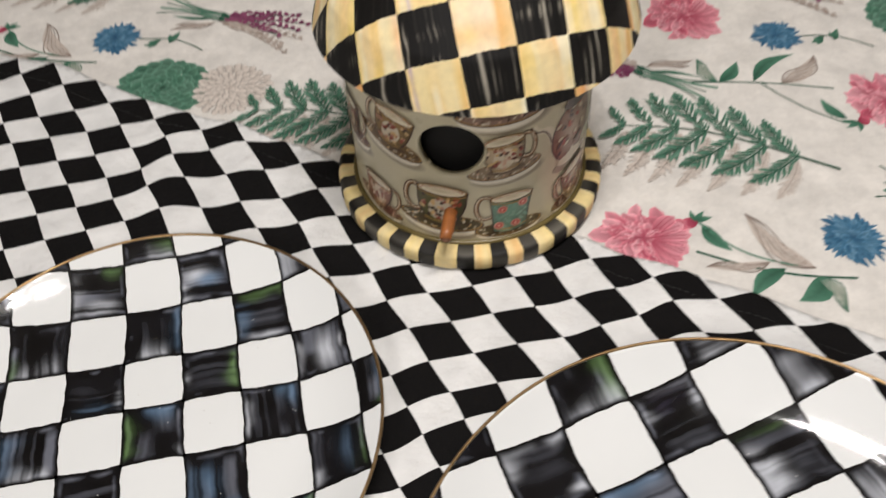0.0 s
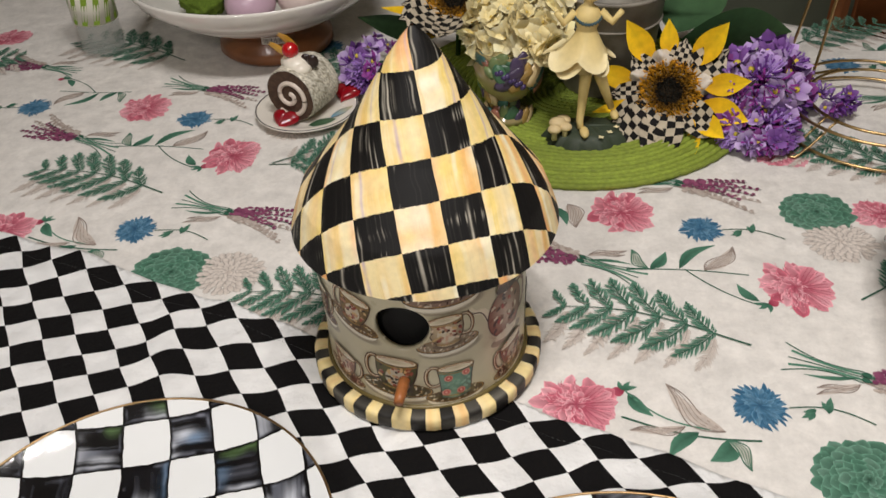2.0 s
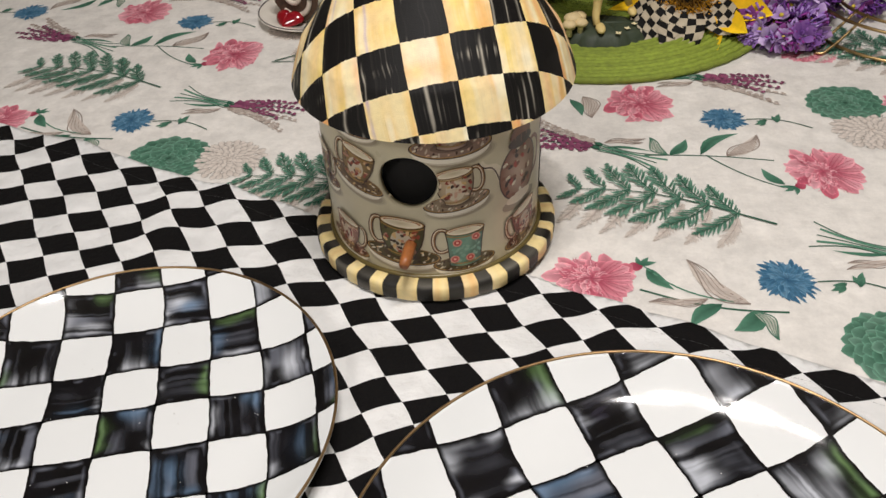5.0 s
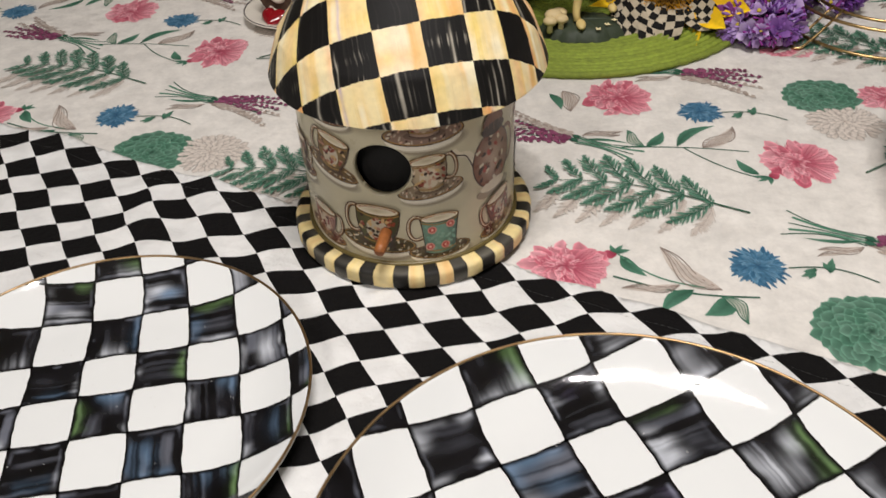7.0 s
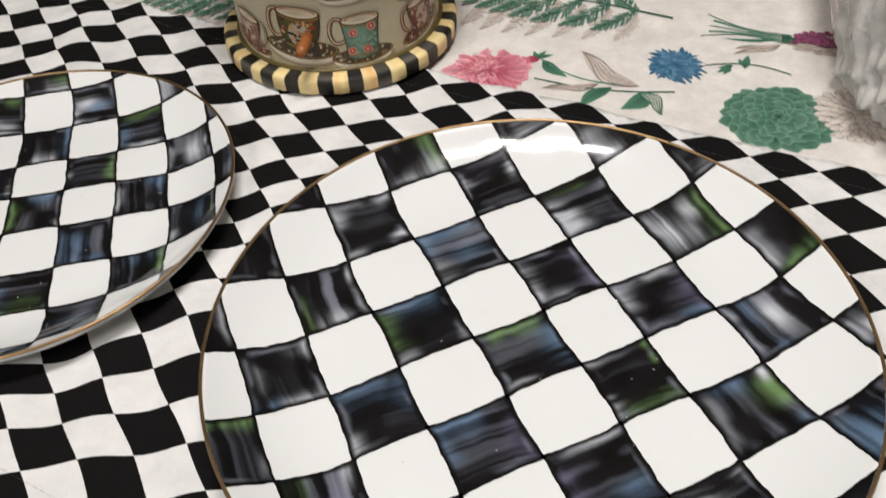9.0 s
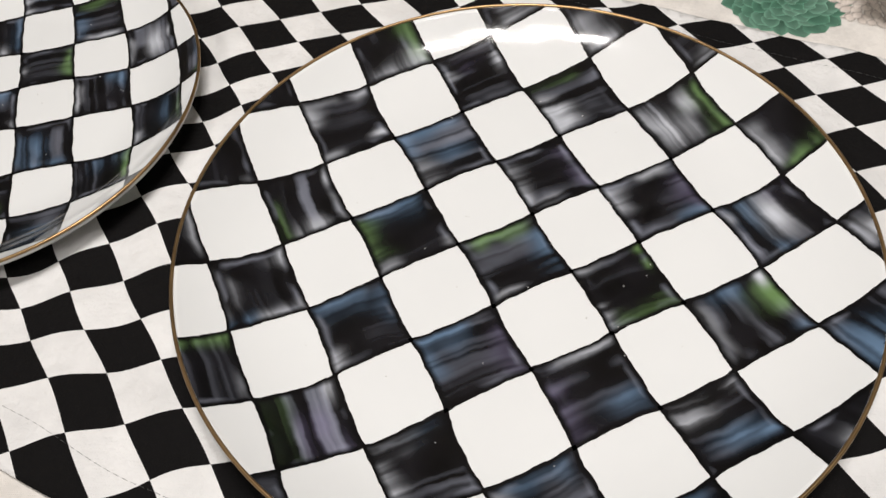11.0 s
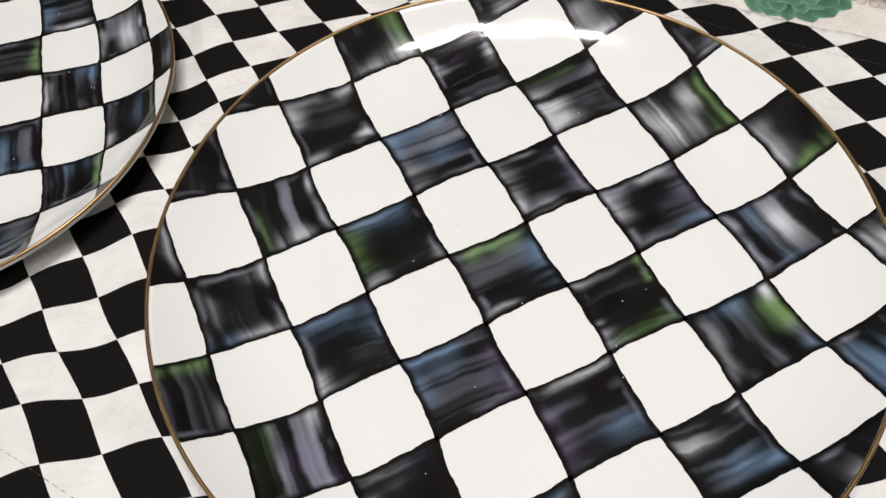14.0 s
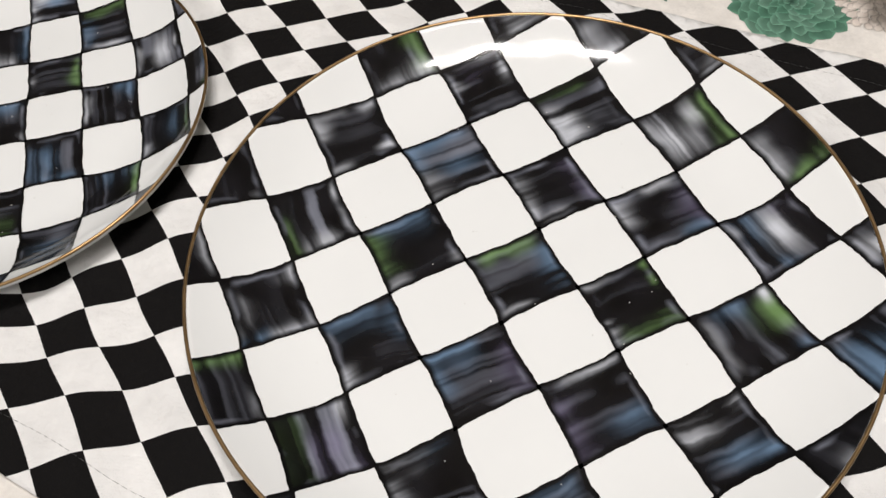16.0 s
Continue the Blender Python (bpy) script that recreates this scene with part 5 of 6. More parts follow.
        p = low + 0.0165 * hx[..., None] * side - 0.0150 * hy[..., None] * (n * 0.85 - np.array([0, 0, 0.35])) + dome[..., None] * np.array([0, 0, 1.0])
        a = Acc().grid(p.transpose(1, 0, 2), lin(138, 12, 24), wrap=True)
        a.grid((p - 2 * dome[..., None] * np.array([0, 0, 0.25])).transpose(1, 0, 2), lin(138, 12, 24), wrap=True, flip=True)
        part("red_heart", a, SHINY, cake, "glossy dark red heart")


def build_bowl():
    bx, by = -0.205, 1.040
    stand = thing("wooden_bowl_stand", "round brown wooden stand with a white price label", "stand", (bx + 0.012, by - 0.015, 0.001))
    part("body", Acc().lathe([(0, 0), (0.066, 0), (0.072, 0.006), (0.071, 0.018), (0.060, 0.026), (0.058, 0.0355), (0, 0.0355)], lin(120, 66, 36), sides=60), WOOD, stand)
    lab = Acc()
    q = np.linspace(-0.24, 0.24, 8)
    lab.grid(np.stack([np.stack([0.0600 * np.sin(q + 0.15), -0.0600 * np.cos(q + 0.15), np.full(8, z)], -1) for z in (0.0255, 0.0350)]), lin(214, 208, 200))
    part("price_label", lab, SATIN, stand, "small white paper label")
    for k in range(13):
        b = Acc()
        q0 = 0.15 - 0.19 + 0.03 * k
        b.grid([[(0.0604 * math.sin(q0 + d), -0.0604 * math.cos(q0 + d), z) for d in (0, 0.006 + 0.004 * (k % 3))] for z in (0.0275, 0.0335)], lin(40, 38, 38))
        part("printed_bar", b, SATIN, stand)
    bowl = thing("serving_bowl", "wide white ceramic bowl holding green and white ornaments", "bowl", (bx, by, 0.0370))
    prof = [(0, 0), (0.060, 0), (0.085, 0.004), (0.110, 0.014), (0.132, 0.028), (0.150, 0.050), (0.158, 0.063), (0.161, 0.064), (0.161, 0.060), (0.153, 0.045), (0.135, 0.030), (0.112, 0.017), (0.085, 0.008), (0, 0.005)]
    part("body", Acc().lathe(prof, lin(226, 222, 214), sides=96), SHINY, bowl)
    rng = np.random.default_rng(4)
    for k, (x, y, r, col) in enumerate(((0.0, -0.07, 0.030, (196, 166, 182)), (0.055, -0.05, 0.027, (214, 196, 190)), (-0.06, -0.05, 0.028, (120, 150, 40)), (0.09, 0.0, 0.028, (184, 170, 196)), (-0.02, -0.01, 0.034, (104, 140, 44)), (0.045, 0.03, 0.03, (222, 214, 200)), (-0.08, 0.03, 0.03, (120, 150, 50)), (0.0, 0.08, 0.032, (224, 218, 206)))):
        moss = col[1] > col[0] + 20
        o = part("ornament", Acc().blob((0, 0, 0), (r, r, r * 0.85), np.array(lin(*col)) * (0.55 if moss else 1.0), 22 if moss else 12, jitter=0.30 if moss else 0.06, rng=rng), CRUMB if moss else SATIN)
        o.location = (bx + x, by + y, 0.037 + 0.010 + 0.85 * r + max(0, (math.hypot(x, y) - 0.06)) * 0.55)
        tagged(o, "rounded %s ornament lying in the bowl" % ("mossy green" if moss else "pale"), "ornament", "ornaments in the bowl")

    jar = thing("glass_jar", "clear glass jar with a green and white striped band", "jar", (-0.417, 1.020, 0.001))
    g = part("body", Acc().lathe([(0, 0.002), (0.025, 0.002), (0.027, 0.006), (0.027, 0.10), (0.0255, 0.10), (0.0255, 0.008), (0, 0.006)], (1, 1, 1), sides=48), GLASS, jar, "clear glass")
    band = part("striped_band", Acc().lathe([(0.0272, 0.044), (0.0274, 0.044), (0.0274, 0.109), (0.0272, 0.109)], lin(224, 222, 208), sides=48), SATIN, jar, "green and white striped band")
    for k in range(1, 24, 2):
        q = np.linspace(2 * np.pi * k / 24, 2 * np.pi * (k + 1) / 24, 3)
        z = np.array([0.045, 0.075, 0.108])
        tw = (z - 0.045) * 8
        part("stripe", Acc().grid(np.stack([0.0277 * np.cos(q[None] + tw[:, None]), 0.0276 * np.sin(q[None] + tw[:, None]), np.repeat(z[:, None], 3, 1)], -1), lin(122, 152, 40), flip=True), SATIN, band)


def blossom(acc, at, normal, size, col0, col1, eye, rng, petals=5, curl=0.25):
    petals = petals + int(rng.integers(2))
    side, up, n = frame_of(normal)
    a0 = rng.random() * 6.28
    for k in range(petals):
        a = a0 + 2 * np.pi * k / petals
        d = math.cos(a) * side + math.sin(a) * up
        g = 0.6 + 0.55 * rng.random()
        acc.petal(np.asarray(at) + d * size * 0.06, d + n * (0.1 + 0.3 * rng.random()), np.cross(n, d), size, size * 0.85, np.array(col0) * g, np.clip(np.array(col1) * g, 0, 1), -curl, 5, 1.15, 0.2)
    if eye is not None:
        acc.blob(np.asarray(at) + n * size * 0.1, (size * 0.22,) * 3, eye, 5)


def cluster(name, label, centre, radii, count, size, cols, eye, seed, category="flowers", sprigs=0, double=False):
    """A head of many small silk blossoms on a hidden stalk."""
    rng = np.random.default_rng(seed)
    top = thing(name, label, category, (centre[0], centre[1], 0.0))
    acc = Acc()
    made = 0
    while made < count:
        d = rng.normal(size=3)
        d /= np.linalg.norm(d)
        if d[1] > 0.55:
            continue
        at = np.array([0, 0, centre[2]]) + d * np.array(radii) * (0.72 + 0.4 * rng.random())
        if at[2] < 0.012:
            continue
        c0, c1 = cols[rng.integers(len(cols))]
        one = Acc()
        face, wide = d + np.array([0, -0.3, 0.3]) + 0.5 * rng.normal(size=3), size * (0.7 + 0.6 * rng.random())
        blossom(one, at, face, wide, c0, c1, None if double else eye[rng.integers(len(eye))], rng, 7 if double else 5)
        if double:
            blossom(one, np.asarray(at) + 0.12 * wide * unit(*face), face, wide * 0.72, c0, c1, None, rng, 6, -0.1)
            blossom(one, np.asarray(at) + 0.22 * wide * unit(*face), face, wide * 0.45, c0, c1, eye[0], rng, 5, -0.4)
        part("blossom", one, PETAL, top)
        made += 1
    for k in range(sprigs):
        d = unit(rng.normal(), -abs(rng.normal()), rng.normal() * 0.7)
        b = np.array([0, 0, centre[2]]) + d * np.array(radii) * 0.75
        one = Acc()
        for i in range(12):
            e = unit(*(d + 0.8 * rng.normal(size=3)))
            tip = b + e * size * 1.7
            tip[2] = max(tip[2], 0.006)
            one.tube([b, (b + tip) / 2 + 0.001 * rng.normal(size=3), tip], [0.0009, 0.0008, 0.0012], np.array(cols[k % len(cols)][0]) * (0.8 + 0.5 * rng.random()), 4)
        part("filament_tuft", one, PETAL, top)
    stalk = Acc().tube([(0, 0.02, 0.002), (0.004, 0.015, centre[2] * 0.5), (0, 0, centre[2])], 0.0022, lin(60, 92, 48), 7)
    part("stalk", stalk, PETAL, top)
    return top


def checked_petal(base, along, across, length, width, curl, nx=5, ny=8):
    """A ribbon petal with small black and white checks."""
    along = unit(*along)
    across = np.asarray(across) - along * np.dot(across, along)
    across = unit(*across)
    nor = np.cross(across, along)
    acc = Acc()

    def at(s, t):
        w = width / 2 * (0.28 + 0.72 * np.sin(np.pi * (0.12 + 0.76 * t) ** 0.9))
        w = w * np.clip((1.04 - t) / 0.28, 0.03, 1)
        return np.asarray(base) + along * length * t + across * (s * w) + nor * (curl * length * t * t + 0.22 * w * (abs(s) ** 2 - 0.5) + 0.02 * length * np.sin(9 * t + 3 * s))

    for i in range(nx):
        for j in range(ny):
            g = [[at(-1 + 2 * (i + a) / nx, (j + b) / ny) for a in (0, 0.5, 1)] for b in (0, 0.5, 1)]
            acc.grid(g, lin(16, 15, 15) if (i + j) % 2 else lin(186, 174, 152), flip=True)
    return acc


def sunflower(at, normal, size, seed, group="sunflowers"):
    """A silk sunflower: yellow petals, checked ribbon petals, a fuzzy brown disc."""
    rng = np.random.default_rng(seed)
    top = thing("sunflower", "silk sunflower with yellow petals and black and white checked ribbon petals", "flower", at, group)
    side, up, n = frame_of(normal)
    yel = (lin(232, 172, 16), lin(250, 212, 40))
    for a, l, w in ((-38, 1.05, 0.40), (-8, 0.78, 0.30), (34, 1.12, 0.42), (-80, 0.98, 0.36), (-112, 1.0, 0.18), (78, 0.95, 0.36), (106, 1.0, 0.42), (152, 0.95, 0.42), (-158, 0.9, 0.36), (125, 0.85, 0.34)):
        d = math.sin(radians(a)) * side + math.cos(radians(a)) * up
        g = 1.0 + 0.2 * rng.random()
        one = Acc().petal(d * size * 0.44 + n * (0.009 if 70 < a < 130 else -0.002), d + n * (0.12 + 0.22 * rng.random() + 0.75 * max(0.0, -float(np.dot(d, up)))), np.cross(d, n), size * l * (0.70 + 0.18 * max(0.0, -float(np.dot(d, up)))), size * w * 0.86, np.array(yel[0]) * g * 0.72, np.array(yel[1]) * g, 0.14, 11, 0.85, 0.35, vein=0.18)
        part("yellow_petal", one, PETAL, top)
    for a, l, w in ((-150, 1.02, 0.52), (-178, 1.05, 0.56), (-128, 0.86, 0.40), (-98, 0.72, 0.30), (48, 0.92, 0.46), (128, 0.86, 0.42), (-52, 0.66, 0.30), (10, 0.66, 0.30)):
        d = math.sin(radians(a)) * side + math.cos(radians(a)) * up
        low = max(0.0, -float(np.dot(d, up)))
        part("checked_petal", checked_petal(d * size * 0.22 + n * 0.004, d + n * (1.0 * low - 0.05), np.cross(d, n), size * l * (0.80 + 0.12 * low), size * w * 1.05, -0.06 - 0.08 * rng.random()), PETAL, top, "black and white checked ribbon petal")
    for a, l in ((72, 0.30), (-20, 0.30), (-70, 0.24)):
        d = math.sin(radians(a)) * side + math.cos(radians(a)) * up
        e = np.cross(d, n)
        s, t = np.meshgrid(np.linspace(-1, 1, 9), np.linspace(0, 1, 9), indexing="ij")
        wide = size * l * 0.5 * (0.55 + 0.45 * np.sin(np.pi * t))
        p = (d * size * 0.34 + n * 0.006) + (s * wide)[..., None] * e + (t * size * 0.24)[..., None] * d
        p = p + (0.006 * np.sin(3.0 * s + 2.2 * t) * (0.4 + t) + 0.0016 * rng.normal(size=s.shape))[..., None] * n
        part("white_petal", Acc().grid(p, mix(lin(150, 134, 112), lin(226, 218, 206), 0.3 + 0.7 * t), flip=True), PETAL, top, "crumpled white inner petal")
    disc = Acc()
    for k in range(900):
        r, a = size * 0.40 * math.sqrt((k + 0.5) / 900), 2.39996 * k
        d = math.cos(a) * side + math.sin(a) * up
        f = r / (size * 0.40)
        col = lin(26, 26, 20) if f < 0.40 + 0.06 * rng.random() else mix(lin(104, 72, 18), lin(232, 168, 36), np.array(max(f - 0.45, 0.0) / 0.55 * (0.35 + 0.8 * rng.random())))
        b = d * r + n * (0.004 + 0.006 * f - 0.004 * f**4)
        tip = b + (n * 0.8 + d * 0.5 * f + 0.35 * rng.normal(size=3)) * size * (0.030 + 0.05 * f)
        disc.tube([b, tip], [0.0008, 0.0004], np.asarray(col) * (0.7 + 0.6 * rng.random()), 4)
    disc.blob(n * 0.001, (size * 0.405, size * 0.405, 0.0035), lin(50, 36, 16), 10, turn=np.stack([side, up, n], 1))
    part("seed_disc", disc, PETAL, top, "fuzzy brown disc with a dark middle")
    part("stalk", Acc().tube([(0, 0, 0), -n * 0.03 + np.array([0, 0.01, -0.004]), np.array([0.0, 0.05, -at[2] + 0.012])], 0.003, lin(52, 84, 44), 8), PETAL, top)
    return top


def leaf(at, along, across, length, width, tone=1.0, curl=-0.15):
    acc = Acc()
    acc.petal((0, 0, 0), along, across, length, width, np.array(lin(44, 72, 44)) * tone, np.array(lin(70, 102, 64)) * tone, curl, 12, 0.85, 0.2, vein=-0.25)
    ob = part("silk_leaf", acc, PETAL)
    ob.location = at
    return tagged(ob, "large dark green silk leaf among the flowers", "leaf", "silk leaves")


def build_figurine():
    """A cream figurine of a dancer on a mossy base: one plain shape."""
    acc, rng = Acc(), np.random.default_rng(9)
    moss, cream, pale = lin(56, 66, 50), lin(222, 198, 132), lin(238, 224, 178)
    a, r = np.meshgrid(np.linspace(0, 2 * np.pi, 60, endpoint=False), np.linspace(0, 1, 9), indexing="ij")
    edge = 1 + 0.05 * np.sin(9 * a) + 0.03 * np.sin(23 * a)
    z = 0.013 * np.sqrt(np.clip(1 - r**4, 0, 1)) + 0.0007 * np.sin(40 * a * r)
    acc.grid(np.stack([0.043 * r * edge * np.cos(a), 0.029 * r * edge * np.sin(a), z], -1).transpose(1, 0, 2), np.array(moss), wrap=True)
    for x, y, s in ((-0.030, -0.008, 0.009), (-0.023, -0.014, 0.007), (-0.034, -0.018, 0.007), (-0.024, -0.001, 0.008)):
        acc.tube([(x, y, 0.008), (x, y, 0.014 + s * 0.7)], [0.003, 0.0024], pale, 8)
        acc.blob((x, y, 0.014 + s * 0.8), (s, s * 0.9, s * 0.62), lin(220, 198, 150), 8)
    for x, y in ((-0.004, -0.020), (0.022, -0.014), (0.030, -0.004), (0.012, -0.024)):
        for k in range(4):
            q = k * np.pi / 2 + x * 50
            acc.petal((x, y, 0.0125), (math.cos(q), math.sin(q), 0.2), (-math.sin(q), math.cos(q), 0), 0.0036, 0.0026, pale, pale, 0, 4)
    hip = np.array([-0.006, 0.002, 0.094])
    # standing leg, bent leg, shoes
    acc.tube([hip + (0.003, 0, 0), (-0.004, 0.0, 0.070), (-0.006, -0.003, 0.045), (-0.008, -0.006, 0.022), (-0.007, -0.010, 0.015)], [0.0072, 0.0062, 0.0048, 0.0037, 0.0032], cream, 12)
    acc.blob((-0.004, -0.016, 0.0145), (0.0048, 0.0105, 0.0036), cream, 8)
    acc.tube([hip + (0.008, 0.003, 0), (0.010, 0.002, 0.068), (0.018, 0.006, 0.046), (0.026, 0.012, 0.026)], [0.0070, 0.0060, 0.0045, 0.0032], cream, 12)
    acc.blob((0.029, 0.008, 0.020), (0.0044, 0.0085, 0.0036), cream, 8)
    # skirt of overlapping petals, swinging to one side
    for layer, (fall, flare) in enumerate(((0.042, 0.030), (0.036, 0.032))):
        q, t = np.meshgrid(np.linspace(0, 2 * np.pi, 80, endpoint=False), np.linspace(0, 1, 12), indexing="ij")
        lobe = np.abs(np.sin(2.5 * q + 0.6 + 0.63 * layer))
        r = 0.0095 + (flare - 0.0095) * t**1.25 * (0.82 + 0.25 * lobe) + 0.003 * np.clip(t - 0.8, 0, 1) * 5 * lobe
        z = 0.022 - fall * t * (0.72 + 0.30 * lobe) + 0.006 * np.clip(t - 0.75, 0, 1) * 4
        p = hip + np.stack([r * np.cos(q) - 0.006 * t * t, r * np.sin(q), z], -1)
        col = mix(cream, pale, t**2)
        acc.grid(p.transpose(1, 0, 2), col.transpose(1, 0, 2), wrap=True, flip=True)
        acc.grid((p * 1.0 - np.stack([0.0012 * np.cos(q), 0.0012 * np.sin(q), 0 * q], -1)).transpose(1, 0, 2), col.transpose(1, 0, 2), wrap=True)
    acc.lathe([(0.0, 0.0), (0.020, -0.006), (0.024, -0.014), (0.016, 0.004), (0.0105, 0.018), (0.0092, 0.023), (0.0120, 0.032), (0.0128, 0.037), (0.009, 0.043), (0.0046, 0.046), (0.0042, 0.052), (0, 0.052)], cream, hip, 24)
    for s in (-1, 1):
        acc.tube([hip + (s * 0.012, 0, 0.039), hip + (s * 0.023, -0.004, 0.030), hip + (s * 0.030, -0.008, 0.042)], [0.0042, 0.0036, 0.003], cream, 8)
    acc.blob(hip + (0.003, -0.001, 0.063), (0.0108, 0.0115, 0.0135), cream, 10)
    acc.blob(hip + (0.003, 0.003, 0.067), (0.0122, 0.0118, 0.0135), lin(178, 134, 66), 10, jitter=0.10, rng=rng)
    for k in range(13):
        q = -np.pi / 2 + (k - 6) * 0.24
        acc.blob(hip + (0.0122 * math.cos(q), 0.0112 * math.sin(q) - 0.001, 0.037 - 0.006 * math.cos((k - 6) * 0.25)), (0.0018,) * 3, lin(60, 86, 92), 5)
    ob = part("dancer_figurine", acc, MATTE)
    ob.location = (0.170, 0.766, 0.0062)
    tagged(ob, "cream dancer figurine in a petal skirt on a mossy base", "figurine")


def build_vase():
    rng = np.random.default_rng(12)
    top = thing("flower_vase", "small ceramic vase covered in coloured relief fruit and flowers", "vase", (0.092, 0.815, 0.0062))
    part("body", Acc().lathe([(0, 0), (0.026, 0), (0.025, 0.006), (0.012, 0.014), (0.011, 0.020), (0.024, 0.030), (0.034, 0.048), (0.036, 0.062), (0.031, 0.074), (0.034, 0.080), (0.031, 0.080), (0.028, 0.072), (0, 0.060)], lin(150, 136, 96), sides=48), SHINY, top)
    tones = (lin(62, 106, 102), lin(84, 70, 98), lin(160, 106, 86), lin(180, 146, 84), lin(118, 134, 88), lin(206, 184, 140), lin(74, 112, 84))
    for k in range(110):
        q = 2 * np.pi * k * 0.618
        h = 0.004 + 0.072 * ((k * 0.377) % 1)
        r = np.interp(h, [0, 0.006, 0.014, 0.020, 0.030, 0.048, 0.062, 0.074, 0.080], [0.026, 0.025, 0.012, 0.012, 0.024, 0.034, 0.036, 0.031, 0.033])
        s = 0.006 + 0.006 * rng.random()
        out = np.array([math.cos(q), math.sin(q), 0.0])
        round_ = np.array([-math.sin(q), math.cos(q), 0.0])
        lean = 3.14 * rng.random()
        e0 = math.cos(lean) * round_ + math.sin(lean) * np.array([0, 0, 1.0])
        e1 = np.cross(out, e0)
        part("relief_fruit", Acc().blob(out * (r - 0.0005) + np.array([0, 0, h]), (s * 1.25, s * 0.7, 0.0030), np.array(tones[(k * 5) % 7]) * (0.6 + 0.5 * rng.random()), 7, turn=np.stack([e0, e1, out], 1), jitter=0.18, rng=rng), SATIN, top)
    for k in range(9):
        q = -1.9 + 0.09 * k
        part("relief_fruit", Acc().blob((0.036 * math.cos(q), 0.036 * math.sin(q), 0.066 - 0.002 * k + 0.003 * (k % 2)), (0.0036,) * 3, lin(66, 52, 96), 6), SATIN, top)


def build_pail():
    top = thing("metal_pail", "weathered dark grey metal pail holding the bouquet", "pail", (0.205, 0.890, 0.0062))
    part("body", Acc().lathe([(0, 0), (0.046, 0), (0.048, 0.003), (0.058, 0.108), (0.0605, 0.110), (0.0605, 0.113), (0.0570, 0.113), (0.046, 0.006), (0, 0.006)], (0.2, 0.2, 0.2), sides=56), STONE, top)
    q = np.linspace(0, 2 * np.pi, 60, endpoint=False)
    for z, r in ((0.03, 0.0512), (0.08, 0.0560)):
        part("hoop", Acc().tube(np.stack([r * np.cos(q), r * np.sin(q), np.full(60, z)], -1), 0.0012, (0.2, 0.2, 0.2), 6, closed=True), STONE, top)


def build_wire_stand():
    top = thing("wire_stand", "brass wire display stand with two rings and hairpin feet", "wire stand", (0.470, 0.785, 0.0))
    q = np.linspace(0, 2 * np.pi, 100, endpoint=False)
    for r, z in ((0.098, 0.0045), (0.092, 0.028), (0.070, 0.028)):
        part("ring", Acc().tube(np.stack([r * np.cos(q), r * np.sin(q), np.full(100, z)], -1), 0.0016, (0.5, 0.3, 0.1), 8, closed=True), BRASS, top)
    for a in (-150, -60, 30, 110):
        d = np.array([math.cos(radians(a)), math.sin(radians(a)), 0])
        s = np.array([-d[1], d[0], 0])
        pts = [d * 0.070 + s * 0.006 + (0, 0, 0.030), d * 0.100 + s * 0.006 + (0, 0, 0.012), d * 0.118 + s * 0.005 + (0, 0, 0.003), d * 0.122 + (0, 0, 0.0022), d * 0.118 - s * 0.005 + (0, 0, 0.003), d * 0.100 - s * 0.006 + (0, 0, 0.012), d * 0.070 - s * 0.006 + (0, 0, 0.030)]
        t = np.linspace(0, 1, 30)
        f = np.linspace(0, 1, 7)
        pts = np.array(pts)
        part("hairpin_foot", Acc().tube(np.stack([np.interp(t, f, pts[:, k]) for k in range(3)], -1), 0.0014, (0.5, 0.3, 0.1), 6), BRASS, top)
    for x0, x1 in ((-0.082, -0.052), (-0.050, -0.030)):
        part("upright", Acc().tube([(x0, 0.062, 0.004), (x0 + 0.006, 0.068, 0.05), (x1, 0.085, 0.16), (x1 + 0.01, 0.09, 0.20)], 0.0016, (0.5, 0.3, 0.1), 8), BRASS, top)


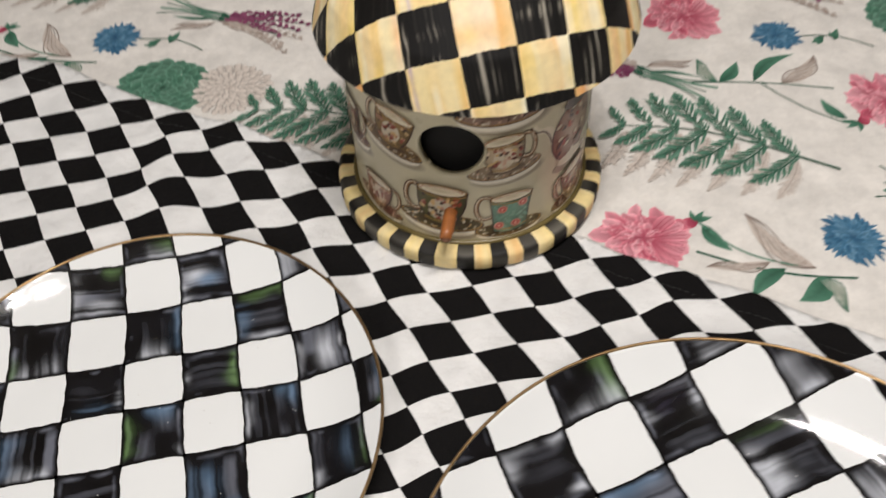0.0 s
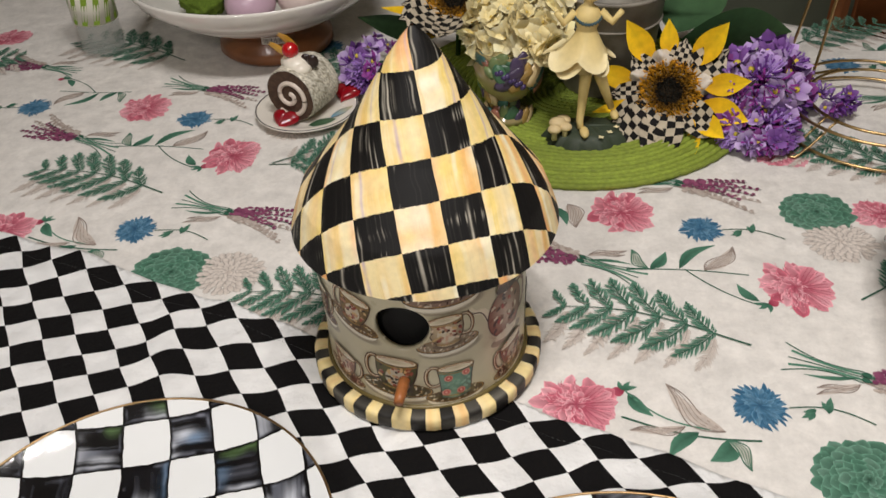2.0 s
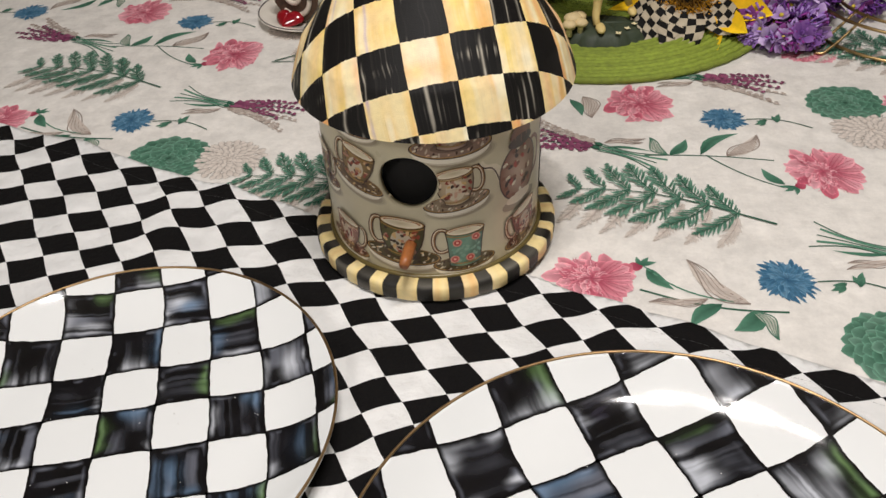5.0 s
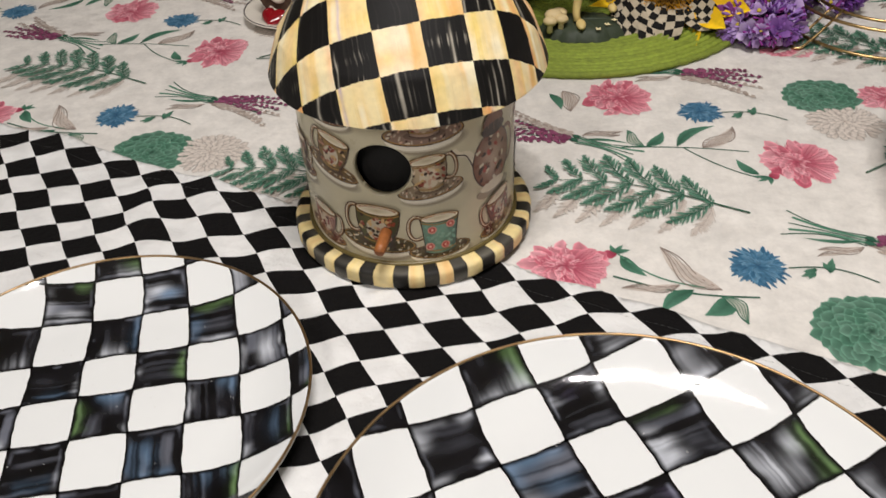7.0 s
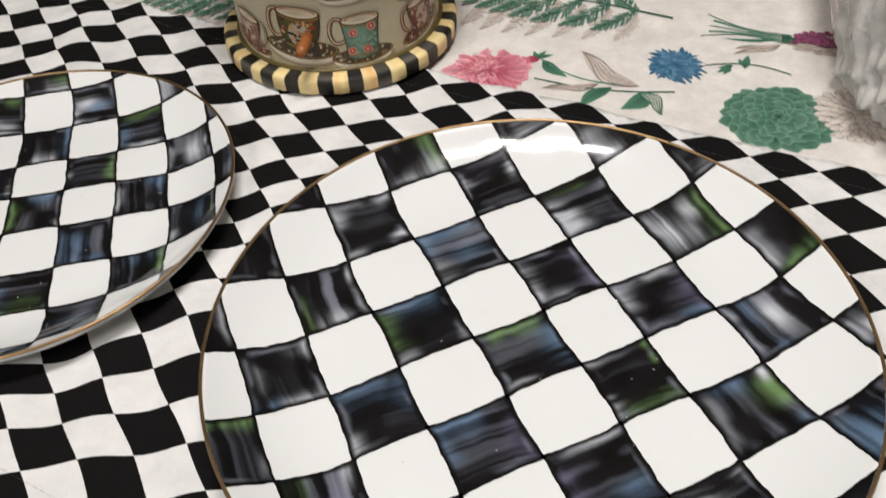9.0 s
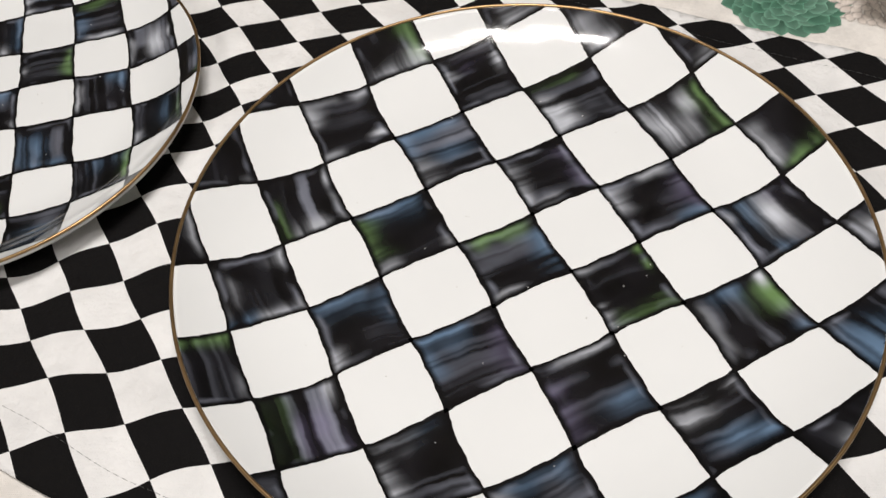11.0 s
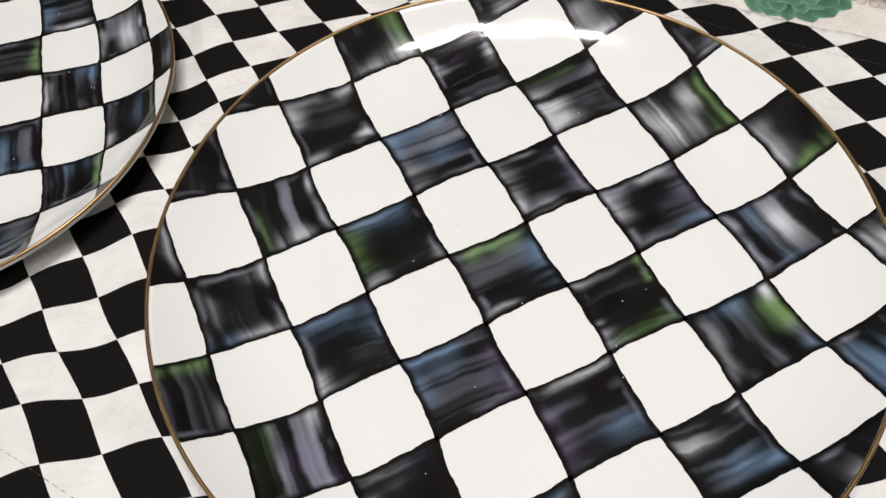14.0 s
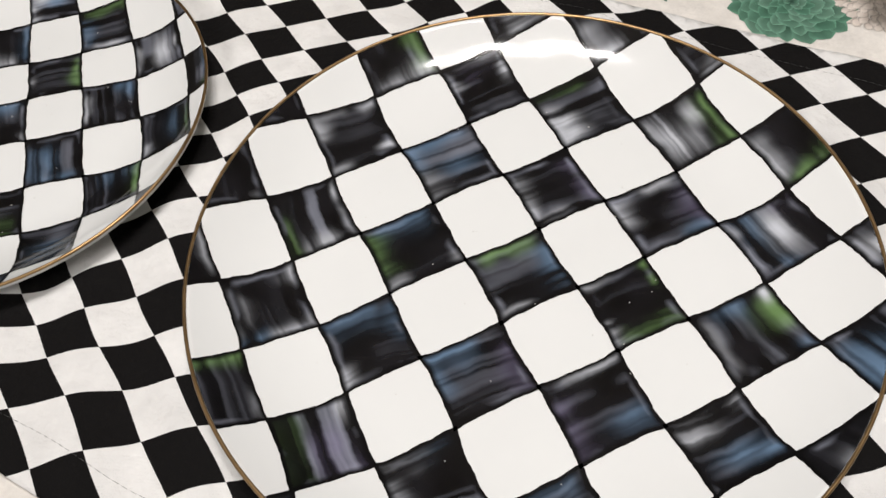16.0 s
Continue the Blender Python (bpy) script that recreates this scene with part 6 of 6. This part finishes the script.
def build_bundle():
    """Something packed in bubble wrap: a rumpled film with rows of air bubbles."""
    n, m = 260, 150
    a, b = np.meshgrid(np.linspace(0, 2 * np.pi, n, endpoint=False), np.linspace(0, np.pi, m), indexing="ij")
    ca, sa, sb, cb = np.cos(a), np.sin(a), np.sin(b), np.cos(b)
    pw = lambda v, e: np.sign(v) * np.abs(v) ** e
    x, y, z = 0.105 * pw(sb, 0.45) * pw(ca, 0.5), 0.150 * pw(sb, 0.45) * pw(sa, 0.5), 0.062 * pw(cb, 0.55)
    crush = 1 + 0.04 * np.sin(3 * a + 4 * b) - 0.05 * np.abs(np.sin(5 * a - 4 * b + 1)) - 0.035 * np.abs(np.sin(9 * a + 7 * b + np.sin(4 * b))) - 0.025 * np.abs(np.sin(17 * a - 13 * b + 2 * np.sin(3 * a))) + 0.06
    u, v = a * 16, b * 14
    dots = np.clip(np.cos(u * 1.5) * np.cos(v * 1.6), 0, 1) ** 0.7
    k = crush * (1 + 0.022 * dots)
    x, y, z = x * k, y * k, np.maximum(z * k + 0.062, 0.001)
    acc = Acc().grid(np.stack([x, y, z], -1).transpose(1, 0, 2), (0.7, 0.7, 0.7), wrap=True)
    top = thing("bubble_wrapped_parcel", "parcel rumpled up in clear bubble wrap, lying on the cloth", "parcel", (0.455, 0.427, 0.001))
    top.rotation_euler = (0, 0, radians(-14))
    part("bubble_wrap", acc, WRAP, top, "clear bubble wrap")
    box = bmesh.new()
    bmesh.ops.create_cube(box, size=1.0, matrix=Matrix.LocRotScale((0.012, 0, 0.055), None, (0.145, 0.215, 0.085)))
    bmesh.ops.bevel(box, geom=box.edges[:], offset=0.02, segments=4, affect="EDGES")
    part("contents", box, CEIL, top, "pale packed thing")


def build_chair():
    top = thing("dining_chair", "orange-brown wooden dining chair standing behind the table", "chair", (0.86, 1.36, -0.76))
    top.rotation_euler = (0, 0, radians(-26))

    def board(name, x0, x1, y0, y1, z0, z1):
        bm = bmesh.new()
        bmesh.ops.create_cube(bm, size=1.0, matrix=Matrix.LocRotScale(((x0 + x1) / 2, (y0 + y1) / 2, (z0 + z1) / 2), None, (x1 - x0, y1 - y0, z1 - z0)))
        bmesh.ops.bevel(bm, geom=bm.edges[:], offset=0.008, segments=3, affect="EDGES")
        return part(name, bm, WOOD, top)

    board("seat", -0.21, 0.21, -0.20, 0.22, 0.42, 0.45)
    for x in (-0.20, 0.165):
        board("leg", x, x + 0.035, -0.19, -0.155, 0, 0.42)
        board("back_post", x, x + 0.035, 0.19, 0.225, 0, 1.0)
    board("top_rail", -0.165, 0.165, 0.195, 0.22, 0.86, 0.99)
    board("back_panel", -0.158, 0.158, 0.20, 0.215, 0.46, 0.862)
    board("lower_rail", -0.165, 0.165, 0.195, 0.22, 0.25, 0.30)


build_placemat()
build_cake()
build_bowl()
build_pail()
build_vase()
build_figurine()
sunflower((0.258, 0.800, 0.037), (-0.22, -0.80, 0.46), 0.074, 21)
sunflower((0.039, 0.905, 0.098), (-0.10, -0.55, 0.75), 0.074, 22)
CREAMS = ((lin(216, 190, 112), lin(246, 234, 184)), (lin(224, 202, 132), lin(250, 242, 204)))
cluster("cream_hydrangea", "head of cream silk blossoms in the vase", (0.098, 0.836, 0.092), (0.042, 0.034, 0.026), 70, 0.0185, CREAMS, (lin(214, 186, 90),), 31, double=True)
cluster("cream_hydrangea", "head of cream silk blossoms behind the vase", (0.118, 0.880, 0.116), (0.050, 0.034, 0.028), 70, 0.0190, CREAMS, (lin(214, 186, 90),), 32, double=True)
LILACS = ((lin(138, 100, 168), lin(204, 178, 222)), (lin(98, 54, 128), lin(146, 100, 174)), (lin(128, 50, 128), lin(160, 84, 162)), (lin(158, 128, 190), lin(212, 190, 226)), (lin(148, 114, 182), lin(198, 168, 218)))
EYES = (lin(206, 186, 70), lin(206, 186, 70), lin(110, 70, 140))
cluster("purple_blossoms", "loose spray of purple and lilac silk blossoms", (0.352, 0.815, 0.034), (0.046, 0.055, 0.036), 92, 0.0148, LILACS[:2] + LILACS[3:4] + LILACS, EYES, 41, sprigs=30)
cluster("purple_blossoms", "low spray of purple silk blossoms on the cloth", (0.338, 0.755, 0.016), (0.036, 0.034, 0.014), 36, 0.0105, LILACS, EYES, 42, sprigs=24)
cluster("purple_blossoms", "trailing sprig of purple silk blossoms", (0.412, 0.805, 0.020), (0.044, 0.016, 0.010), 24, 0.0085, LILACS, EYES, 43, sprigs=12)
cluster("purple_blossoms", "spray of purple silk blossoms behind the bird house", (-0.056, 0.905, 0.026), (0.036, 0.046, 0.024), 60, 0.0105, LILACS, EYES, 44, sprigs=18)
for at, along, across, l, w in (((0.285, 0.885, 0.055), (0.75, 0.20, 0.04), (0.05, -0.5, 0.9), 0.125, 0.085), ((0.265, 0.885, 0.060), (-0.6, 0.1, 0.12), (0.1, -0.5, 0.9), 0.085, 0.07), ((0.275, 0.89, 0.060), (0.25, 0.3, 0.4), (0.9, -0.2, 0.1), 0.11, 0.08), ((0.20, 0.90, 0.118), (0.9, -0.1, 0.10), (0.1, -0.5, 0.9), 0.11, 0.07), ((0.02, 0.93, 0.05), (-0.9, 0.1, 0.05), (0.1, -0.5, 0.8), 0.10, 0.05)):
    leaf(at, along, across, l, w)
build_wire_stand()
build_bundle()
build_chair()
